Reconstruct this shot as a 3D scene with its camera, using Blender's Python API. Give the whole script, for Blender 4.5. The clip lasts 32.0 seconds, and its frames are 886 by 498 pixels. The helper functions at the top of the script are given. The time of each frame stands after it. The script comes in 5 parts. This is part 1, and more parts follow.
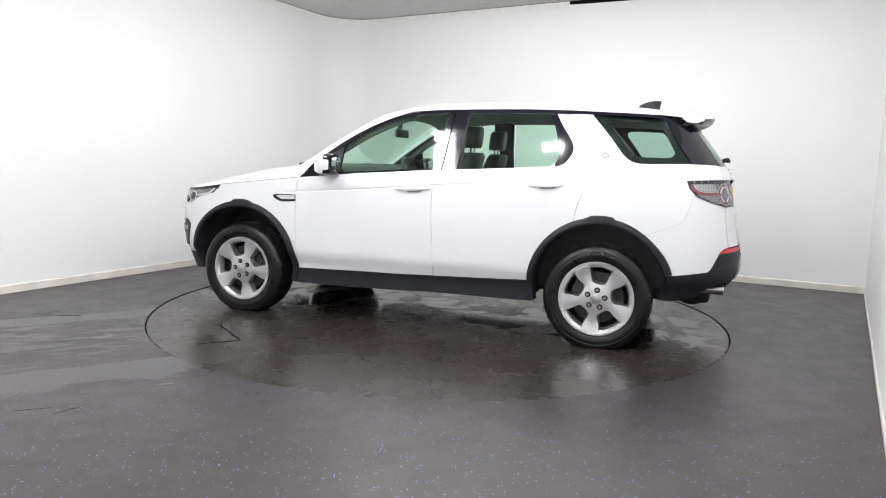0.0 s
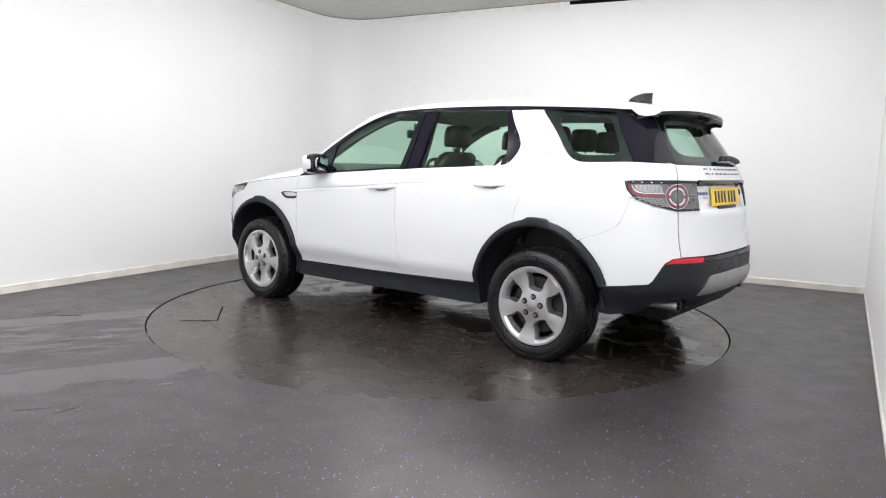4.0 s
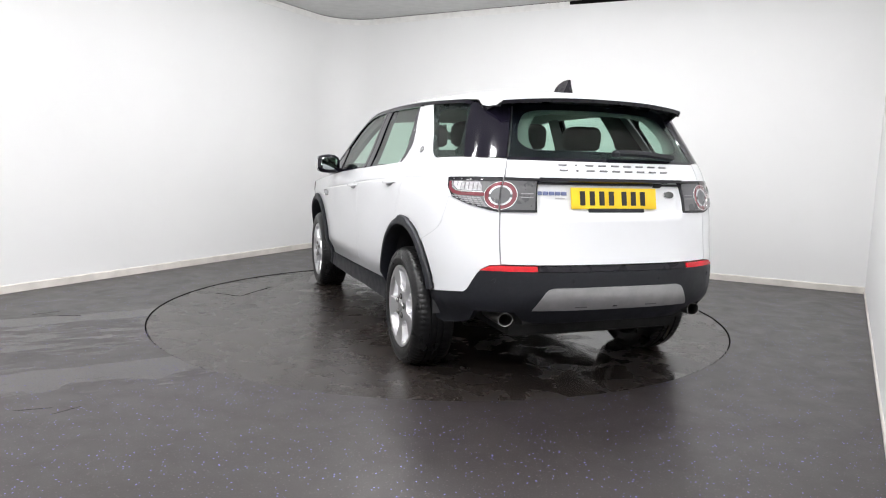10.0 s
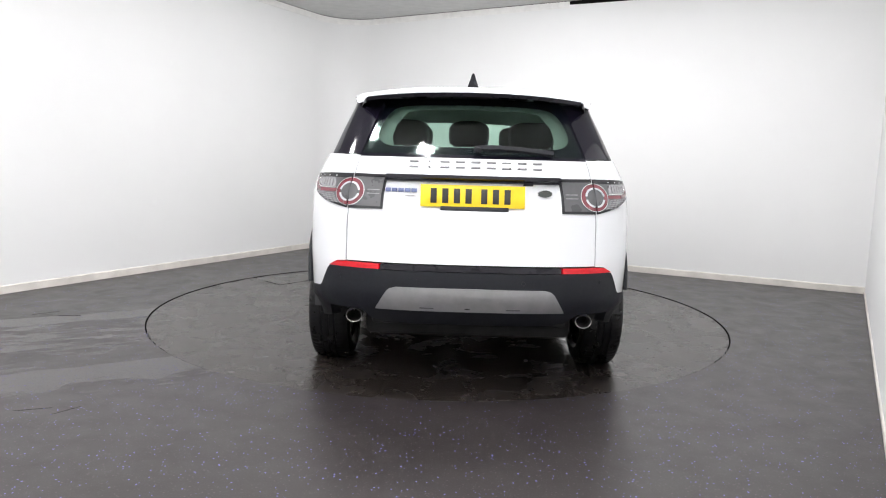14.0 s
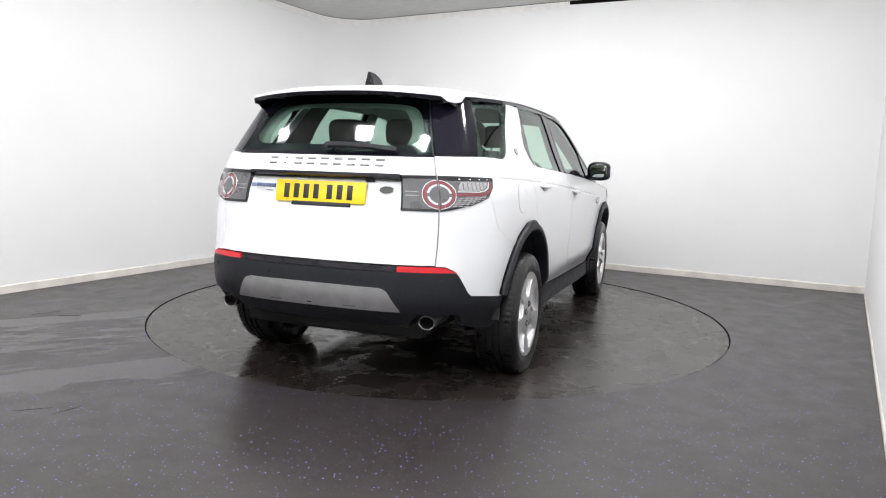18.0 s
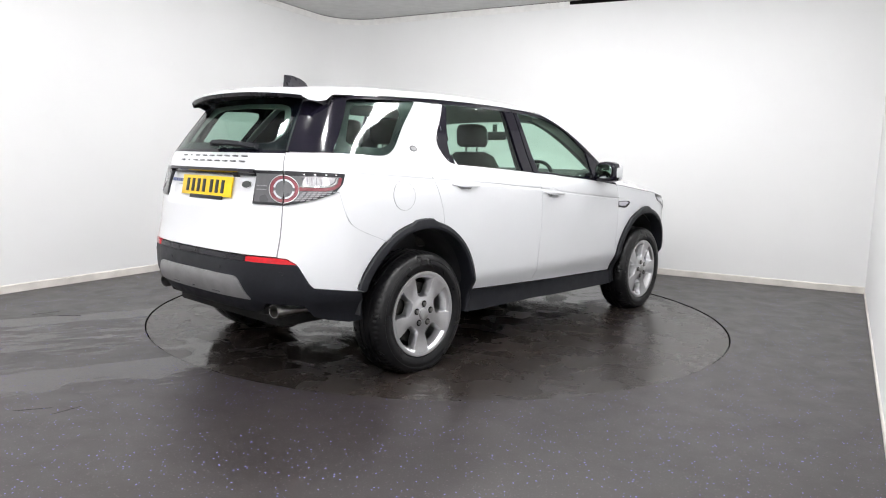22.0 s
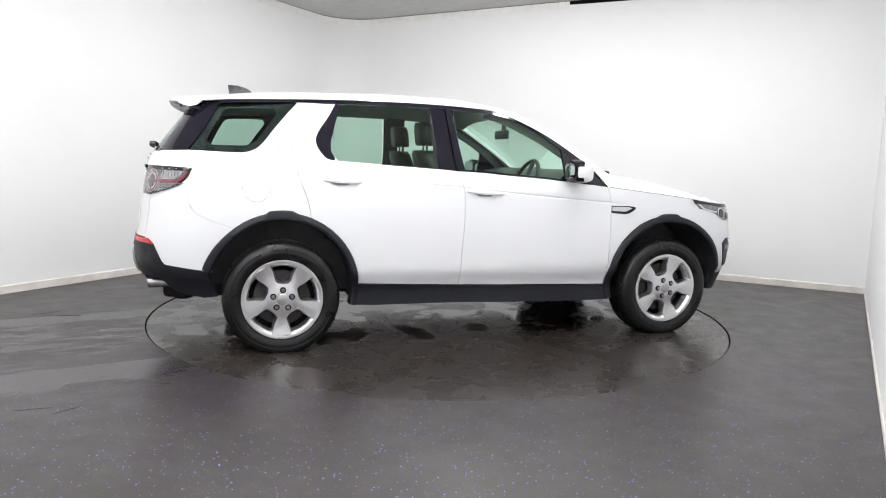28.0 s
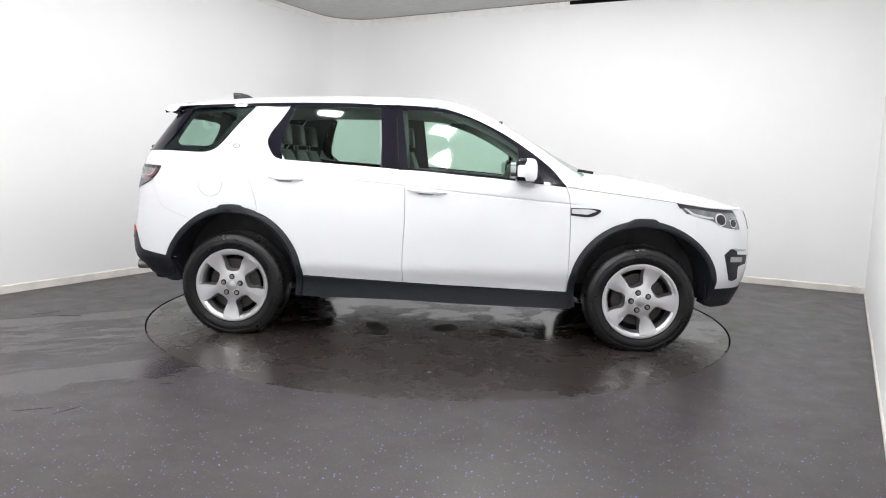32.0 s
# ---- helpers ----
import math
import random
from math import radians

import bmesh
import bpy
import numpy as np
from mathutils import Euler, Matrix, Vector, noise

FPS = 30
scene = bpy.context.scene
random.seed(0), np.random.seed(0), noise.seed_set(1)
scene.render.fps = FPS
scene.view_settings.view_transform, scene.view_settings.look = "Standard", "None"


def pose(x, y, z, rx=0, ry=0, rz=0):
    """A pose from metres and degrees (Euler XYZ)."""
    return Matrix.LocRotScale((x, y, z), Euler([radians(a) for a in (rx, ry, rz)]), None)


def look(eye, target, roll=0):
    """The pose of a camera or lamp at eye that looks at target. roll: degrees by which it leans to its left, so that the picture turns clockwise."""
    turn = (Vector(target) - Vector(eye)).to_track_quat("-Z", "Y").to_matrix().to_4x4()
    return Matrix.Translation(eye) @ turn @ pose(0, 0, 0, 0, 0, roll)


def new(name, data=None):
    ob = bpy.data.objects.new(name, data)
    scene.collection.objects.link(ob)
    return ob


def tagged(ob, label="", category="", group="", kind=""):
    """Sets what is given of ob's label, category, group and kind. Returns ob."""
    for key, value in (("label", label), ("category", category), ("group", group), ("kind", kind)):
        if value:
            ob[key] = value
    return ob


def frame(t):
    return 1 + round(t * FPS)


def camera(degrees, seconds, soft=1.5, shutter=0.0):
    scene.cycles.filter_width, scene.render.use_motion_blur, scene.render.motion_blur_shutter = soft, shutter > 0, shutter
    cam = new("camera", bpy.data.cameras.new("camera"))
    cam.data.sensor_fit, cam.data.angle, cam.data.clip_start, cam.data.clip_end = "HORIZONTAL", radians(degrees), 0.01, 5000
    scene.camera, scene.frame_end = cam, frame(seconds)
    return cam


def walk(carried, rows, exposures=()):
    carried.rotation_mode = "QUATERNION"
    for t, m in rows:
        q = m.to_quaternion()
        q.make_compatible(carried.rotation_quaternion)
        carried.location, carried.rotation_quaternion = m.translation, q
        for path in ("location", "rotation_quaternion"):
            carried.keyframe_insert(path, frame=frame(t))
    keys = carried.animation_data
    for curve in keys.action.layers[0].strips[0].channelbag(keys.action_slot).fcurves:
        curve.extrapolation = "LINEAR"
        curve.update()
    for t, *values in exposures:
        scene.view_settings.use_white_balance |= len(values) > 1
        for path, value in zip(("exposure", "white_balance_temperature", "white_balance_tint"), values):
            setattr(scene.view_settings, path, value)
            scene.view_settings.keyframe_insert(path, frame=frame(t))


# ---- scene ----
# The camera stands still beside the right-hand wall; the turntable and the car turn.
cam = camera(65.75, 32.0, soft=1.05)
EYE = Vector((0.0, -5.604, 1.205))
YAW, PITCH, ROLL = radians(0.217), radians(7.17), 1.596
AIM = EYE + Vector((math.sin(YAW) * math.cos(PITCH), math.cos(YAW) * math.cos(PITCH), -math.sin(PITCH)))
STAND = look(EYE, AIM, ROLL)
walk(cam, [(0.0, STAND), (32.0, STAND)], [(0.0, -0.05), (32.0, -0.05)])


def heading(t):
    """Degrees of the car's nose against the x axis."""
    return 161.324 - 5.1297 * t - 0.4529 * (t / 16 - 1) ** 2


# Room axes: A along the side walls, B across, turned against the world.
RA = Vector((0.4695, 0.8829, 0.0))
RB = Vector((0.8829, -0.4695, 0.0))
BACK, FRONT, LEFT, RIGHT = 3.14, -6.6, -3.32, 3.23


def right(a):
    """The right-hand wall's place across the room, skewed slightly to fit the camera's view."""
    return RIGHT - 0.0424 * (BACK - a)


def top(b):
    """The ceiling's height, lowered from its middle to both sides to fit the camera's view."""
    return 3.142 - 0.011 * max(b, 0.0) + 0.004 * min(b, 0.0)


def room(a, b, z=0.0):
    return RA * a + RB * b + Vector((0, 0, z))


# No daylight comes in: a nearly black world, and ceiling panels light the studio.
world = bpy.data.worlds.new("world")
scene.world = world
world.use_nodes = True
world.node_tree.nodes["Background"].inputs["Color"].default_value = (0.05, 0.05, 0.055, 1)
world.node_tree.nodes["Background"].inputs["Strength"].default_value = 0.2
PANEL_GLOW = 108.0
# ---- materials ----


class Nodes:
    """A short hand for node materials."""

    def __init__(self, name):
        self.mat = bpy.data.materials.new(name)
        self.mat.use_nodes = True
        self.tree = self.mat.node_tree
        self.bsdf = self.tree.nodes["Principled BSDF"]

    def add(self, kind, **sockets):
        n = self.tree.nodes.new(kind)
        for k, v in sockets.items():
            self.put(n.inputs[k.replace("_", " ")], v)
        return n

    def put(self, socket, v):
        if isinstance(v, bpy.types.NodeSocket):
            self.tree.links.new(v, socket)
        else:
            socket.default_value = v

    def set(self, **sockets):
        for k, v in sockets.items():
            self.put(self.bsdf.inputs[k.replace("_", " ")], v)

    def coords(self, scale=(1, 1, 1), kind="Object", turn=0.0):
        m = self.add("ShaderNodeMapping", Scale=scale, Rotation=(0, 0, radians(turn)))
        self.tree.links.new(self.add("ShaderNodeTexCoord").outputs[kind], m.inputs["Vector"])
        return m.outputs[0]

    def noise(self, scale, detail=3.0, rough=0.55, stretch=(1, 1, 1), warp=0.0, turn=0.0):
        n = self.add("ShaderNodeTexNoise", Vector=self.coords(stretch, turn=turn), Scale=scale, Detail=detail, Roughness=rough, Distortion=warp)
        return n.outputs["Fac"]

    def ramp(self, fac, *stops):
        n = self.add("ShaderNodeValToRGB", Fac=fac)
        e = n.color_ramp.elements
        while len(e) < len(stops):
            e.new(0.5)
        for el, (at, c) in zip(e, stops):
            el.position = at
            el.color = (*c, 1) if isinstance(c, tuple) else (c, c, c, 1)
        return n.outputs["Color"]

    def mix(self, fac, a, b, blend="MIX"):
        n = self.tree.nodes.new("ShaderNodeMix")
        n.data_type, n.blend_type = "RGBA", blend
        self.put(n.inputs[0], fac)
        for i, v in ((6, a), (7, b)):
            self.put(n.inputs[i], (*v, 1) if isinstance(v, tuple) and len(v) == 3 else v)
        return n.outputs[2]

    def math(self, op, a, b=0.0, clamp=False):
        n = self.tree.nodes.new("ShaderNodeMath")
        n.operation, n.use_clamp = op, clamp
        self.put(n.inputs[0], a), self.put(n.inputs[1], b)
        return n.outputs[0]

    def bump(self, height, strength=0.2, distance=0.01):
        n = self.add("ShaderNodeBump", Height=height, Strength=strength, Distance=distance)
        self.set(Normal=n.outputs[0])
        return self


def plain(name, colour, rough=0.5, metal=0.0, grain=0.06, size=40.0, coat=0.0, bump=0.0, **more):
    """A surface with slight variation of its colour and gloss."""
    n = Nodes(name)
    f = n.noise(size, 4.0)
    dark = tuple(c * (1 - grain) for c in colour)
    light = tuple(min(1.0, c * (1 + grain)) for c in colour)
    n.set(Base_Color=n.ramp(f, (0.3, dark), (0.7, light)), Metallic=metal, Coat_Weight=coat, Coat_Roughness=0.03)
    n.set(Roughness=n.ramp(n.noise(size * 0.23, 3.0), (0.3, rough * 0.85), (0.7, min(1.0, rough * 1.15))))
    n.set(**more)
    if bump:
        n.bump(n.noise(size * 4, 3.0), bump, 0.002)
    return n.mat


def wall_paint():
    n = Nodes("white_wall_paint")
    cloud = n.noise(0.9, 4.0)
    scuff = n.ramp(n.noise(2.3, 6.0, 0.65, warp=0.4), (0.58, 0.0), (0.78, 1.0))
    n.set(Base_Color=n.mix(n.math("MULTIPLY", scuff, 0.10), n.ramp(cloud, (0.3, (0.785, 0.785, 0.780)), (0.7, (0.810, 0.810, 0.804))), (0.70, 0.69, 0.66)))
    n.set(Roughness=0.62)
    n.bump(n.noise(180, 3.0), 0.05, 0.002)
    return n.mat


def along(n, x, y):
    """The distance along a direction of the floor."""
    d = n.add("ShaderNodeVectorMath", Vector=n.coords())
    d.operation = "DOT_PRODUCT"
    d.inputs[1].default_value = (x, y, 0)
    return d.outputs["Value"]


def flecked(n, base, tint, speck):
    """Dark vinyl with fine grain and flecks of several colours."""
    co = n.coords()
    grain = n.noise(150, 3.0, 0.7)
    colour = n.mix(n.ramp(n.noise(1.3, 5.0, 0.6), (0.35, 0.0), (0.7, 1.0)), base, tint)
    colour = n.mix(n.ramp(grain, (0.35, 0.45), (0.65, 0.0)), colour, tuple(c * 0.40 for c in base))
    for size, share, reach, c in ((52, 0.50, 0.150, (0.46, 0.46, 0.50)), (45, 0.54, 0.150, (0.19, 0.19, 0.68)), (52, 0.40, 0.17, (0.10, 0.07, 0.085)), (120, 0.60, 0.26, (0.06, 0.054, 0.062))):
        v = n.add("ShaderNodeTexVoronoi", Vector=co, Scale=float(size))
        pick = n.math("GREATER_THAN", n.add("ShaderNodeSeparateColor", Color=v.outputs["Color"]).outputs[0], share)
        dot = n.math("MULTIPLY", n.math("LESS_THAN", v.outputs["Distance"], reach), pick)
        colour = n.mix(n.math("MULTIPLY", dot, speck), colour, c)
    return colour


def floor_vinyl():
    """The fixed floor: flecked vinyl, with the wet tyre tracks and puddles of the cars that drive in."""
    n = Nodes("speckled_dark_vinyl")
    base = (0.030, 0.0248, 0.0245)
    colour = flecked(n, base, (0.035, 0.0295, 0.028), 1.0)
    go, cross = along(n, 0.883, 0.469), along(n, -0.469, 0.883)
    drive = n.add("ShaderNodeCombineXYZ", X=n.math("MULTIPLY", go, 0.45), Y=n.math("MULTIPLY", cross, 1.5))
    patches = n.add("ShaderNodeTexNoise", Vector=drive.outputs[0], Scale=6.5, Detail=7.0, Roughness=0.62, Distortion=0.25).outputs["Fac"]
    span = n.add("ShaderNodeMapRange", Value=cross, From_Min=-1.4, From_Max=1.2).outputs[0]
    # two tracks a car's width apart, and puddles between them
    tracks = n.ramp(span, (0.05, 0.25), (0.12, 0.46), (0.20, 0.66), (0.272, 0.74), (0.292, 0.40), (0.40, 0.44), (0.47, 0.505), (0.66, 0.505), (0.73, 0.42), (0.752, 0.66), (0.825, 0.66), (0.85, 0.30))
    lane = n.add("ShaderNodeMapRange", Value=go, From_Min=-1.55, From_Max=-0.95, To_Min=1.0, To_Max=0.0).outputs[0]
    film = n.ramp(n.math("ADD", patches, n.math("SUBTRACT", n.math("MULTIPLY", tracks, lane), 0.5)), (0.485, 0.0), (0.550, 1.0))
    damp = n.math("MULTIPLY", n.ramp(n.noise(1.6, 6.0, 0.6), (0.38, 0.0), (0.62, 1.0)), n.ramp(n.math("MULTIPLY", tracks, lane), (0.30, 0.0), (0.45, 1.0)))
    colour = n.mix(n.math("MULTIPLY", damp, 0.4), colour, tuple(c * 0.45 for c in base))
    n.set(Base_Color=colour)
    smear = n.noise(5.0, 6.0, 0.65, (1, 1, 1), 0.4)
    rough = n.mix(damp, n.ramp(smear, (0.3, 0.30), (0.7, 0.42)), n.ramp(smear, (0.3, 0.34), (0.7, 0.46)))
    n.set(Roughness=n.mix(film, rough, (0.23, 0.23, 0.23)), Specular_IOR_Level=n.ramp(film, (0.0, 0.48), (1.0, 0.60)))
    n.bump(n.noise(160, 3.0), 0.07, 0.003)
    return n.mat


def table_vinyl():
    """The turntable: worn brown-black vinyl, wet where the washed car has dripped."""
    n = Nodes("damp_turntable_vinyl")
    base = (0.029, 0.0240, 0.0212)
    colour = flecked(n, base, (0.029, 0.0235, 0.0205), 0.10)
    rust = n.ramp(n.noise(2.1, 6.0, 0.7, (1, 1, 1), 0.6), (0.52, 0.0), (0.72, 1.0))
    colour = n.mix(n.math("MULTIPLY", rust, 0.18), colour, (0.058, 0.039, 0.030))
    stain = n.ramp(n.noise(3.6, 5.0, 0.6, (1, 1, 1), 0.5), (0.50, 0.0), (0.70, 1.0))
    colour = n.mix(n.math("MULTIPLY", stain, 0.08), colour, (0.012, 0.011, 0.011))
    n.set(Base_Color=colour)
    under = n.add("ShaderNodeMapRange", Value=n.math("ABSOLUTE", n.math("ADD", along(n, 0.0, 1.0), 0.173)), From_Min=0.50, From_Max=0.85, To_Min=1.0, To_Max=0.0).outputs[0]
    drip = n.noise(3.0, 5.0, 0.55, (1, 1, 1), 0.5)
    film = n.ramp(n.math("ADD", drip, n.math("MULTIPLY", under, 0.21)), (0.680, 0.0), (0.750, 1.0))
    smear = n.noise(4.0, 6.0, 0.65, (1, 1, 1), 0.4)
    rough = n.ramp(smear, (0.3, 0.26), (0.7, 0.29))
    n.set(Roughness=n.mix(film, rough, (0.09, 0.09, 0.09)), Specular_IOR_Level=n.ramp(film, (0.0, 0.43), (1.0, 0.54)))
    n.bump(n.noise(160, 3.0), 0.05, 0.003)
    return n.mat


M_WALL = wall_paint()
M_FLOOR = floor_vinyl()
M_TABLE = table_vinyl()
M_GAP = plain("black_gap", (0.006, 0.006, 0.006), 0.9, Specular_IOR_Level=0.03)
M_CEIL = plain("pale_grey_ceiling", (0.62, 0.62, 0.61), 0.8, size=9)
M_TRIM = plain("white_trim_paint", (0.80, 0.79, 0.77), 0.45, size=14)
M_SKIRT = plain("off_white_skirting", (0.68, 0.645, 0.60), 0.45, grain=0.13, size=5)


def glow(name, colour, strength):
    n = Nodes(name)
    n.set(Base_Color=(*colour, 1), Emission_Color=(*colour, 1), Emission_Strength=strength)
    return n.mat


M_LIGHT = glow("led_diffuser", (0.990, 0.985, 1.0), PANEL_GLOW)


def car_paint():
    n = Nodes("white_car_paint")
    film = n.ramp(n.noise(3.0, 5.0, 0.6), (0.35, 0.0), (0.75, 1.0))
    n.set(Base_Color=n.mix(film, (0.745, 0.755, 0.775), (0.725, 0.735, 0.755)), Roughness=0.32, Coat_Weight=0.8, Coat_Roughness=0.04, Coat_IOR=1.45)
    n.bump(n.noise(420, 2.0), 0.015, 0.001)
    return n.mat


def glass(name, tint, gloss=0.02):
    """Thin tinted glass: clear through, glossy by Fresnel."""
    n = Nodes(name)
    t = n.tree
    clear = n.add("ShaderNodeBsdfTransparent", Color=(*tint, 1))
    shine = n.add("ShaderNodeBsdfGlossy", Roughness=gloss)
    edge = n.add("ShaderNodeLayerWeight", Blend=0.5)
    gloss_share = n.math("ADD", n.math("MULTIPLY", n.math("POWER", edge.outputs["Facing"], 5.0), 0.92), 0.038)
    mix = n.tree.nodes.new("ShaderNodeMixShader")
    n.put(mix.inputs[0], gloss_share)
    t.links.new(clear.outputs[0], mix.inputs[1])
    t.links.new(shine.outputs[0], mix.inputs[2])
    t.links.new(mix.outputs[0], t.nodes["Material Output"].inputs["Surface"])
    return n.mat


def tyre_rubber():
    n = Nodes("tyre_rubber")
    dust = n.ramp(n.noise(9.0, 5.0, 0.65), (0.45, 0.0), (0.75, 1.0))
    n.set(Base_Color=n.mix(dust, (0.005, 0.005, 0.006), (0.010, 0.010, 0.010)), Roughness=n.ramp(n.noise(14, 4.0), (0.3, 0.24), (0.7, 0.40)))
    n.set(Specular_IOR_Level=0.34)
    n.bump(n.noise(300, 3.0), 0.12, 0.002)
    return n.mat


M_BODY = car_paint()
M_CLAD = plain("black_grained_plastic", (0.010, 0.011, 0.015), 0.48, grain=0.18, size=60, bump=0.10, Specular_IOR_Level=0.34)
M_GLOSS = plain("gloss_black_trim", (0.007, 0.006, 0.012), 0.06, Specular_IOR_Level=0.40)
M_GLASS = glass("green_tinted_glass", (0.71, 0.87, 0.78))
M_DARKGLASS = glass("privacy_glass", (0.60, 0.75, 0.68))
M_TYRE = tyre_rubber()
M_ALLOY = plain("silver_alloy", (0.74, 0.74, 0.755), 0.33, metal=1.0, grain=0.02, size=90)
M_STEEL = plain("brushed_steel", (0.36, 0.35, 0.34), 0.32, metal=1.0, grain=0.2, size=30)
M_RUST = plain("worn_brake_disc", (0.045, 0.043, 0.041), 0.5, metal=0.7, grain=0.3, size=20)
M_CHROME = plain("bright_chrome", (0.72, 0.72, 0.73), 0.14, metal=1.0, grain=0.03)
M_SILVER = plain("satin_silver_plastic", (0.46, 0.46, 0.465), 0.38, metal=0.8, grain=0.08, size=18)
M_LINERPLASTIC = plain("dark_grey_arch_liner", (0.034, 0.034, 0.037), 0.6, grain=0.35, size=10, bump=0.2)
M_UNDER = plain("dirty_black_underside", (0.014, 0.014, 0.014), 0.7, grain=0.4, size=12, bump=0.2, Specular_IOR_Level=0.2)
M_CABIN = plain("dark_cabin_plastic", (0.042, 0.042, 0.041), 0.55, grain=0.15, size=30)
M_SEAT = plain("black_leather", (0.045, 0.041, 0.038), 0.42, grain=0.2, size=45, bump=0.2)
M_LINER = plain("pale_grey_headlining", (0.55, 0.56, 0.54), 0.9, size=30, bump=0.2)
M_HEAD = plain("clear_headlamp_lens", (0.20, 0.20, 0.21), 0.12, metal=0.5, grain=0.4, size=24, coat=1.0)
M_LENS = plain("smoked_lamp_lens", (0.020, 0.020, 0.023), 0.10, coat=0.15, Specular_IOR_Level=0.35)
M_RED = plain("red_lamp_lens", (0.62, 0.008, 0.018), 0.12, coat=0.15, grain=0.1)
M_DEEPRED = plain("dark_red_lamp_ring", (0.17, 0.030, 0.042), 0.12, coat=1.0, grain=0.1)
M_LAMPGREY = plain("grey_lamp_reflector", (0.085, 0.085, 0.09), 0.30, coat=0.4)
M_CLEAR = plain("clear_ribbed_lens", (0.36, 0.355, 0.37), 0.24, metal=0.3, grain=0.2, size=70, coat=0.3)
M_WHITELENS = plain("white_lamp_ring", (0.55, 0.55, 0.58), 0.15, coat=1.0)
M_PLATE = plain("yellow_number_plate", (0.90, 0.60, 0.012), 0.35, grain=0.03)
# letters, joints and badges; also the shade painted under the pull handles
M_LETTERSHADE = plain("satin_grey_letters_and_shade", (0.22, 0.22, 0.23), 0.3, metal=0.6)
M_INK = plain("black_plate_print", (0.012, 0.012, 0.012), 0.4)
M_BLUE = plain("blue_grey_badge", (0.16, 0.19, 0.34), 0.3, metal=0.5)
M_GREEN = plain("dark_green_badge", (0.010, 0.018, 0.014), 0.2, coat=1.0)
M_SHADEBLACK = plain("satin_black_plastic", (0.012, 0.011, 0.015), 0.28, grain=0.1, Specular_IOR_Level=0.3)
M_PALETRIM = plain("pale_pillar_lining", (0.20, 0.21, 0.20), 0.8, grain=0.1, size=30, bump=0.1)
M_TRIMGREY = plain("grey_cabin_lining", (0.15, 0.155, 0.15), 0.8, grain=0.1, size=30, bump=0.1)
M_JOINT = plain("dark_panel_joint", (0.22, 0.225, 0.24), 0.6)
M_SEAM = plain("pale_panel_seam", (0.50, 0.51, 0.53), 0.6)
M_MIRROR = plain("mirror_glass", (0.42, 0.46, 0.45), 0.02, metal=1.0, grain=0.01)
# ---- building helpers ----


def link(name, bm, mats, parent=None, smooth=True, sharp=35.0):
    me = bpy.data.meshes.new(name)
    bmesh.ops.recalc_face_normals(bm, faces=bm.faces)
    for f in bm.faces:
        f.smooth = smooth
    for e in bm.edges:
        e.smooth = not (len(e.link_faces) == 2 and e.calc_face_angle(0) > radians(sharp))
    bm.to_mesh(me)
    bm.free()
    for m in mats if isinstance(mats, (list, tuple)) else [mats]:
        me.materials.append(m)
    ob = new(name, me)
    if parent is not None:
        ob.parent = parent
    return ob


def part(name, bm, material, parent, label="", sharp=35.0):
    """One mesh under a thing or under a part."""
    ob = link(name, bm, material, parent, True, sharp)
    return tagged(ob, label) if label else ob


def box(bm, lo, hi, m=None, bevel=0.0):
    r = bmesh.ops.create_cube(bm, size=1.0)
    vs = r["verts"]
    for v in vs:
        v.co = Vector([l + (h - l) * (c + 0.5) for c, l, h in zip(v.co, lo, hi)])
    if bevel:
        es = list({e for v in vs for e in v.link_edges})
        vs = [v for v in bmesh.ops.bevel(bm, geom=es + vs, offset=bevel, segments=2, profile=0.5, affect="EDGES")["verts"]] or vs
        vs = list({v for v in vs if v.is_valid})
    if m is not None:
        bmesh.ops.transform(bm, matrix=m, verts=vs)
    return vs


def strip(bm, rows, close=False, flip=False):
    """Quads between rows of points of one length."""
    grid = [[bm.verts.new(p) for p in row] for row in rows]
    n = len(rows[0])
    for r, s in zip(grid, grid[1:]):
        for i in range(n if close else n - 1):
            q = [r[i], r[(i + 1) % n], s[(i + 1) % n], s[i]]
            if len({tuple(v.co) for v in q}) > 2:
                bm.faces.new(q)
    return grid


# ---- the studio ----
def wall_slab(name, a0, b0, a1, b1, z1, thick, label):
    """A straight wall between two points of the plan; thick points away from the room."""
    bm = bmesh.new()
    p, q = room(a0, b0), room(a1, b1)
    along = (q - p).normalized()
    out = Vector((along.y, -along.x, 0)) * thick
    rows = [[p, q, q + out, p + out], [v + Vector((0, 0, z1)) for v in (p, q, q + out, p + out)]]
    g = strip(bm, rows, close=True)
    bm.faces.new(g[0]), bm.faces.new(g[1])
    return tagged(link(name, bm, M_WALL, smooth=False), label, "wall", kind="structure")


CORNER = 0.55


def corner_arc(r, n=14):
    """The rounded corner between the left and the back wall, at the inset r from both."""
    c = (BACK - CORNER, LEFT + CORNER)
    return [(c[0] + (CORNER - r) * math.sin(t), c[1] - (CORNER - r) * math.cos(t)) for t in (math.pi / 2 * i / n for i in range(n + 1))]


def profile_run(name, path, section, mat, label, category):
    """A section of (inset, height) pairs drawn along a plan path given by path(inset)."""
    bm = bmesh.new()
    rows = [[room(a, b, z) for a, b in path(d)] for d, z in section]
    g = strip(bm, rows + [rows[0]])
    bmesh.ops.remove_doubles(bm, verts=bm.verts, dist=1e-5)
    return tagged(link(name, bm, mat, sharp=30), label, category, kind="structure")


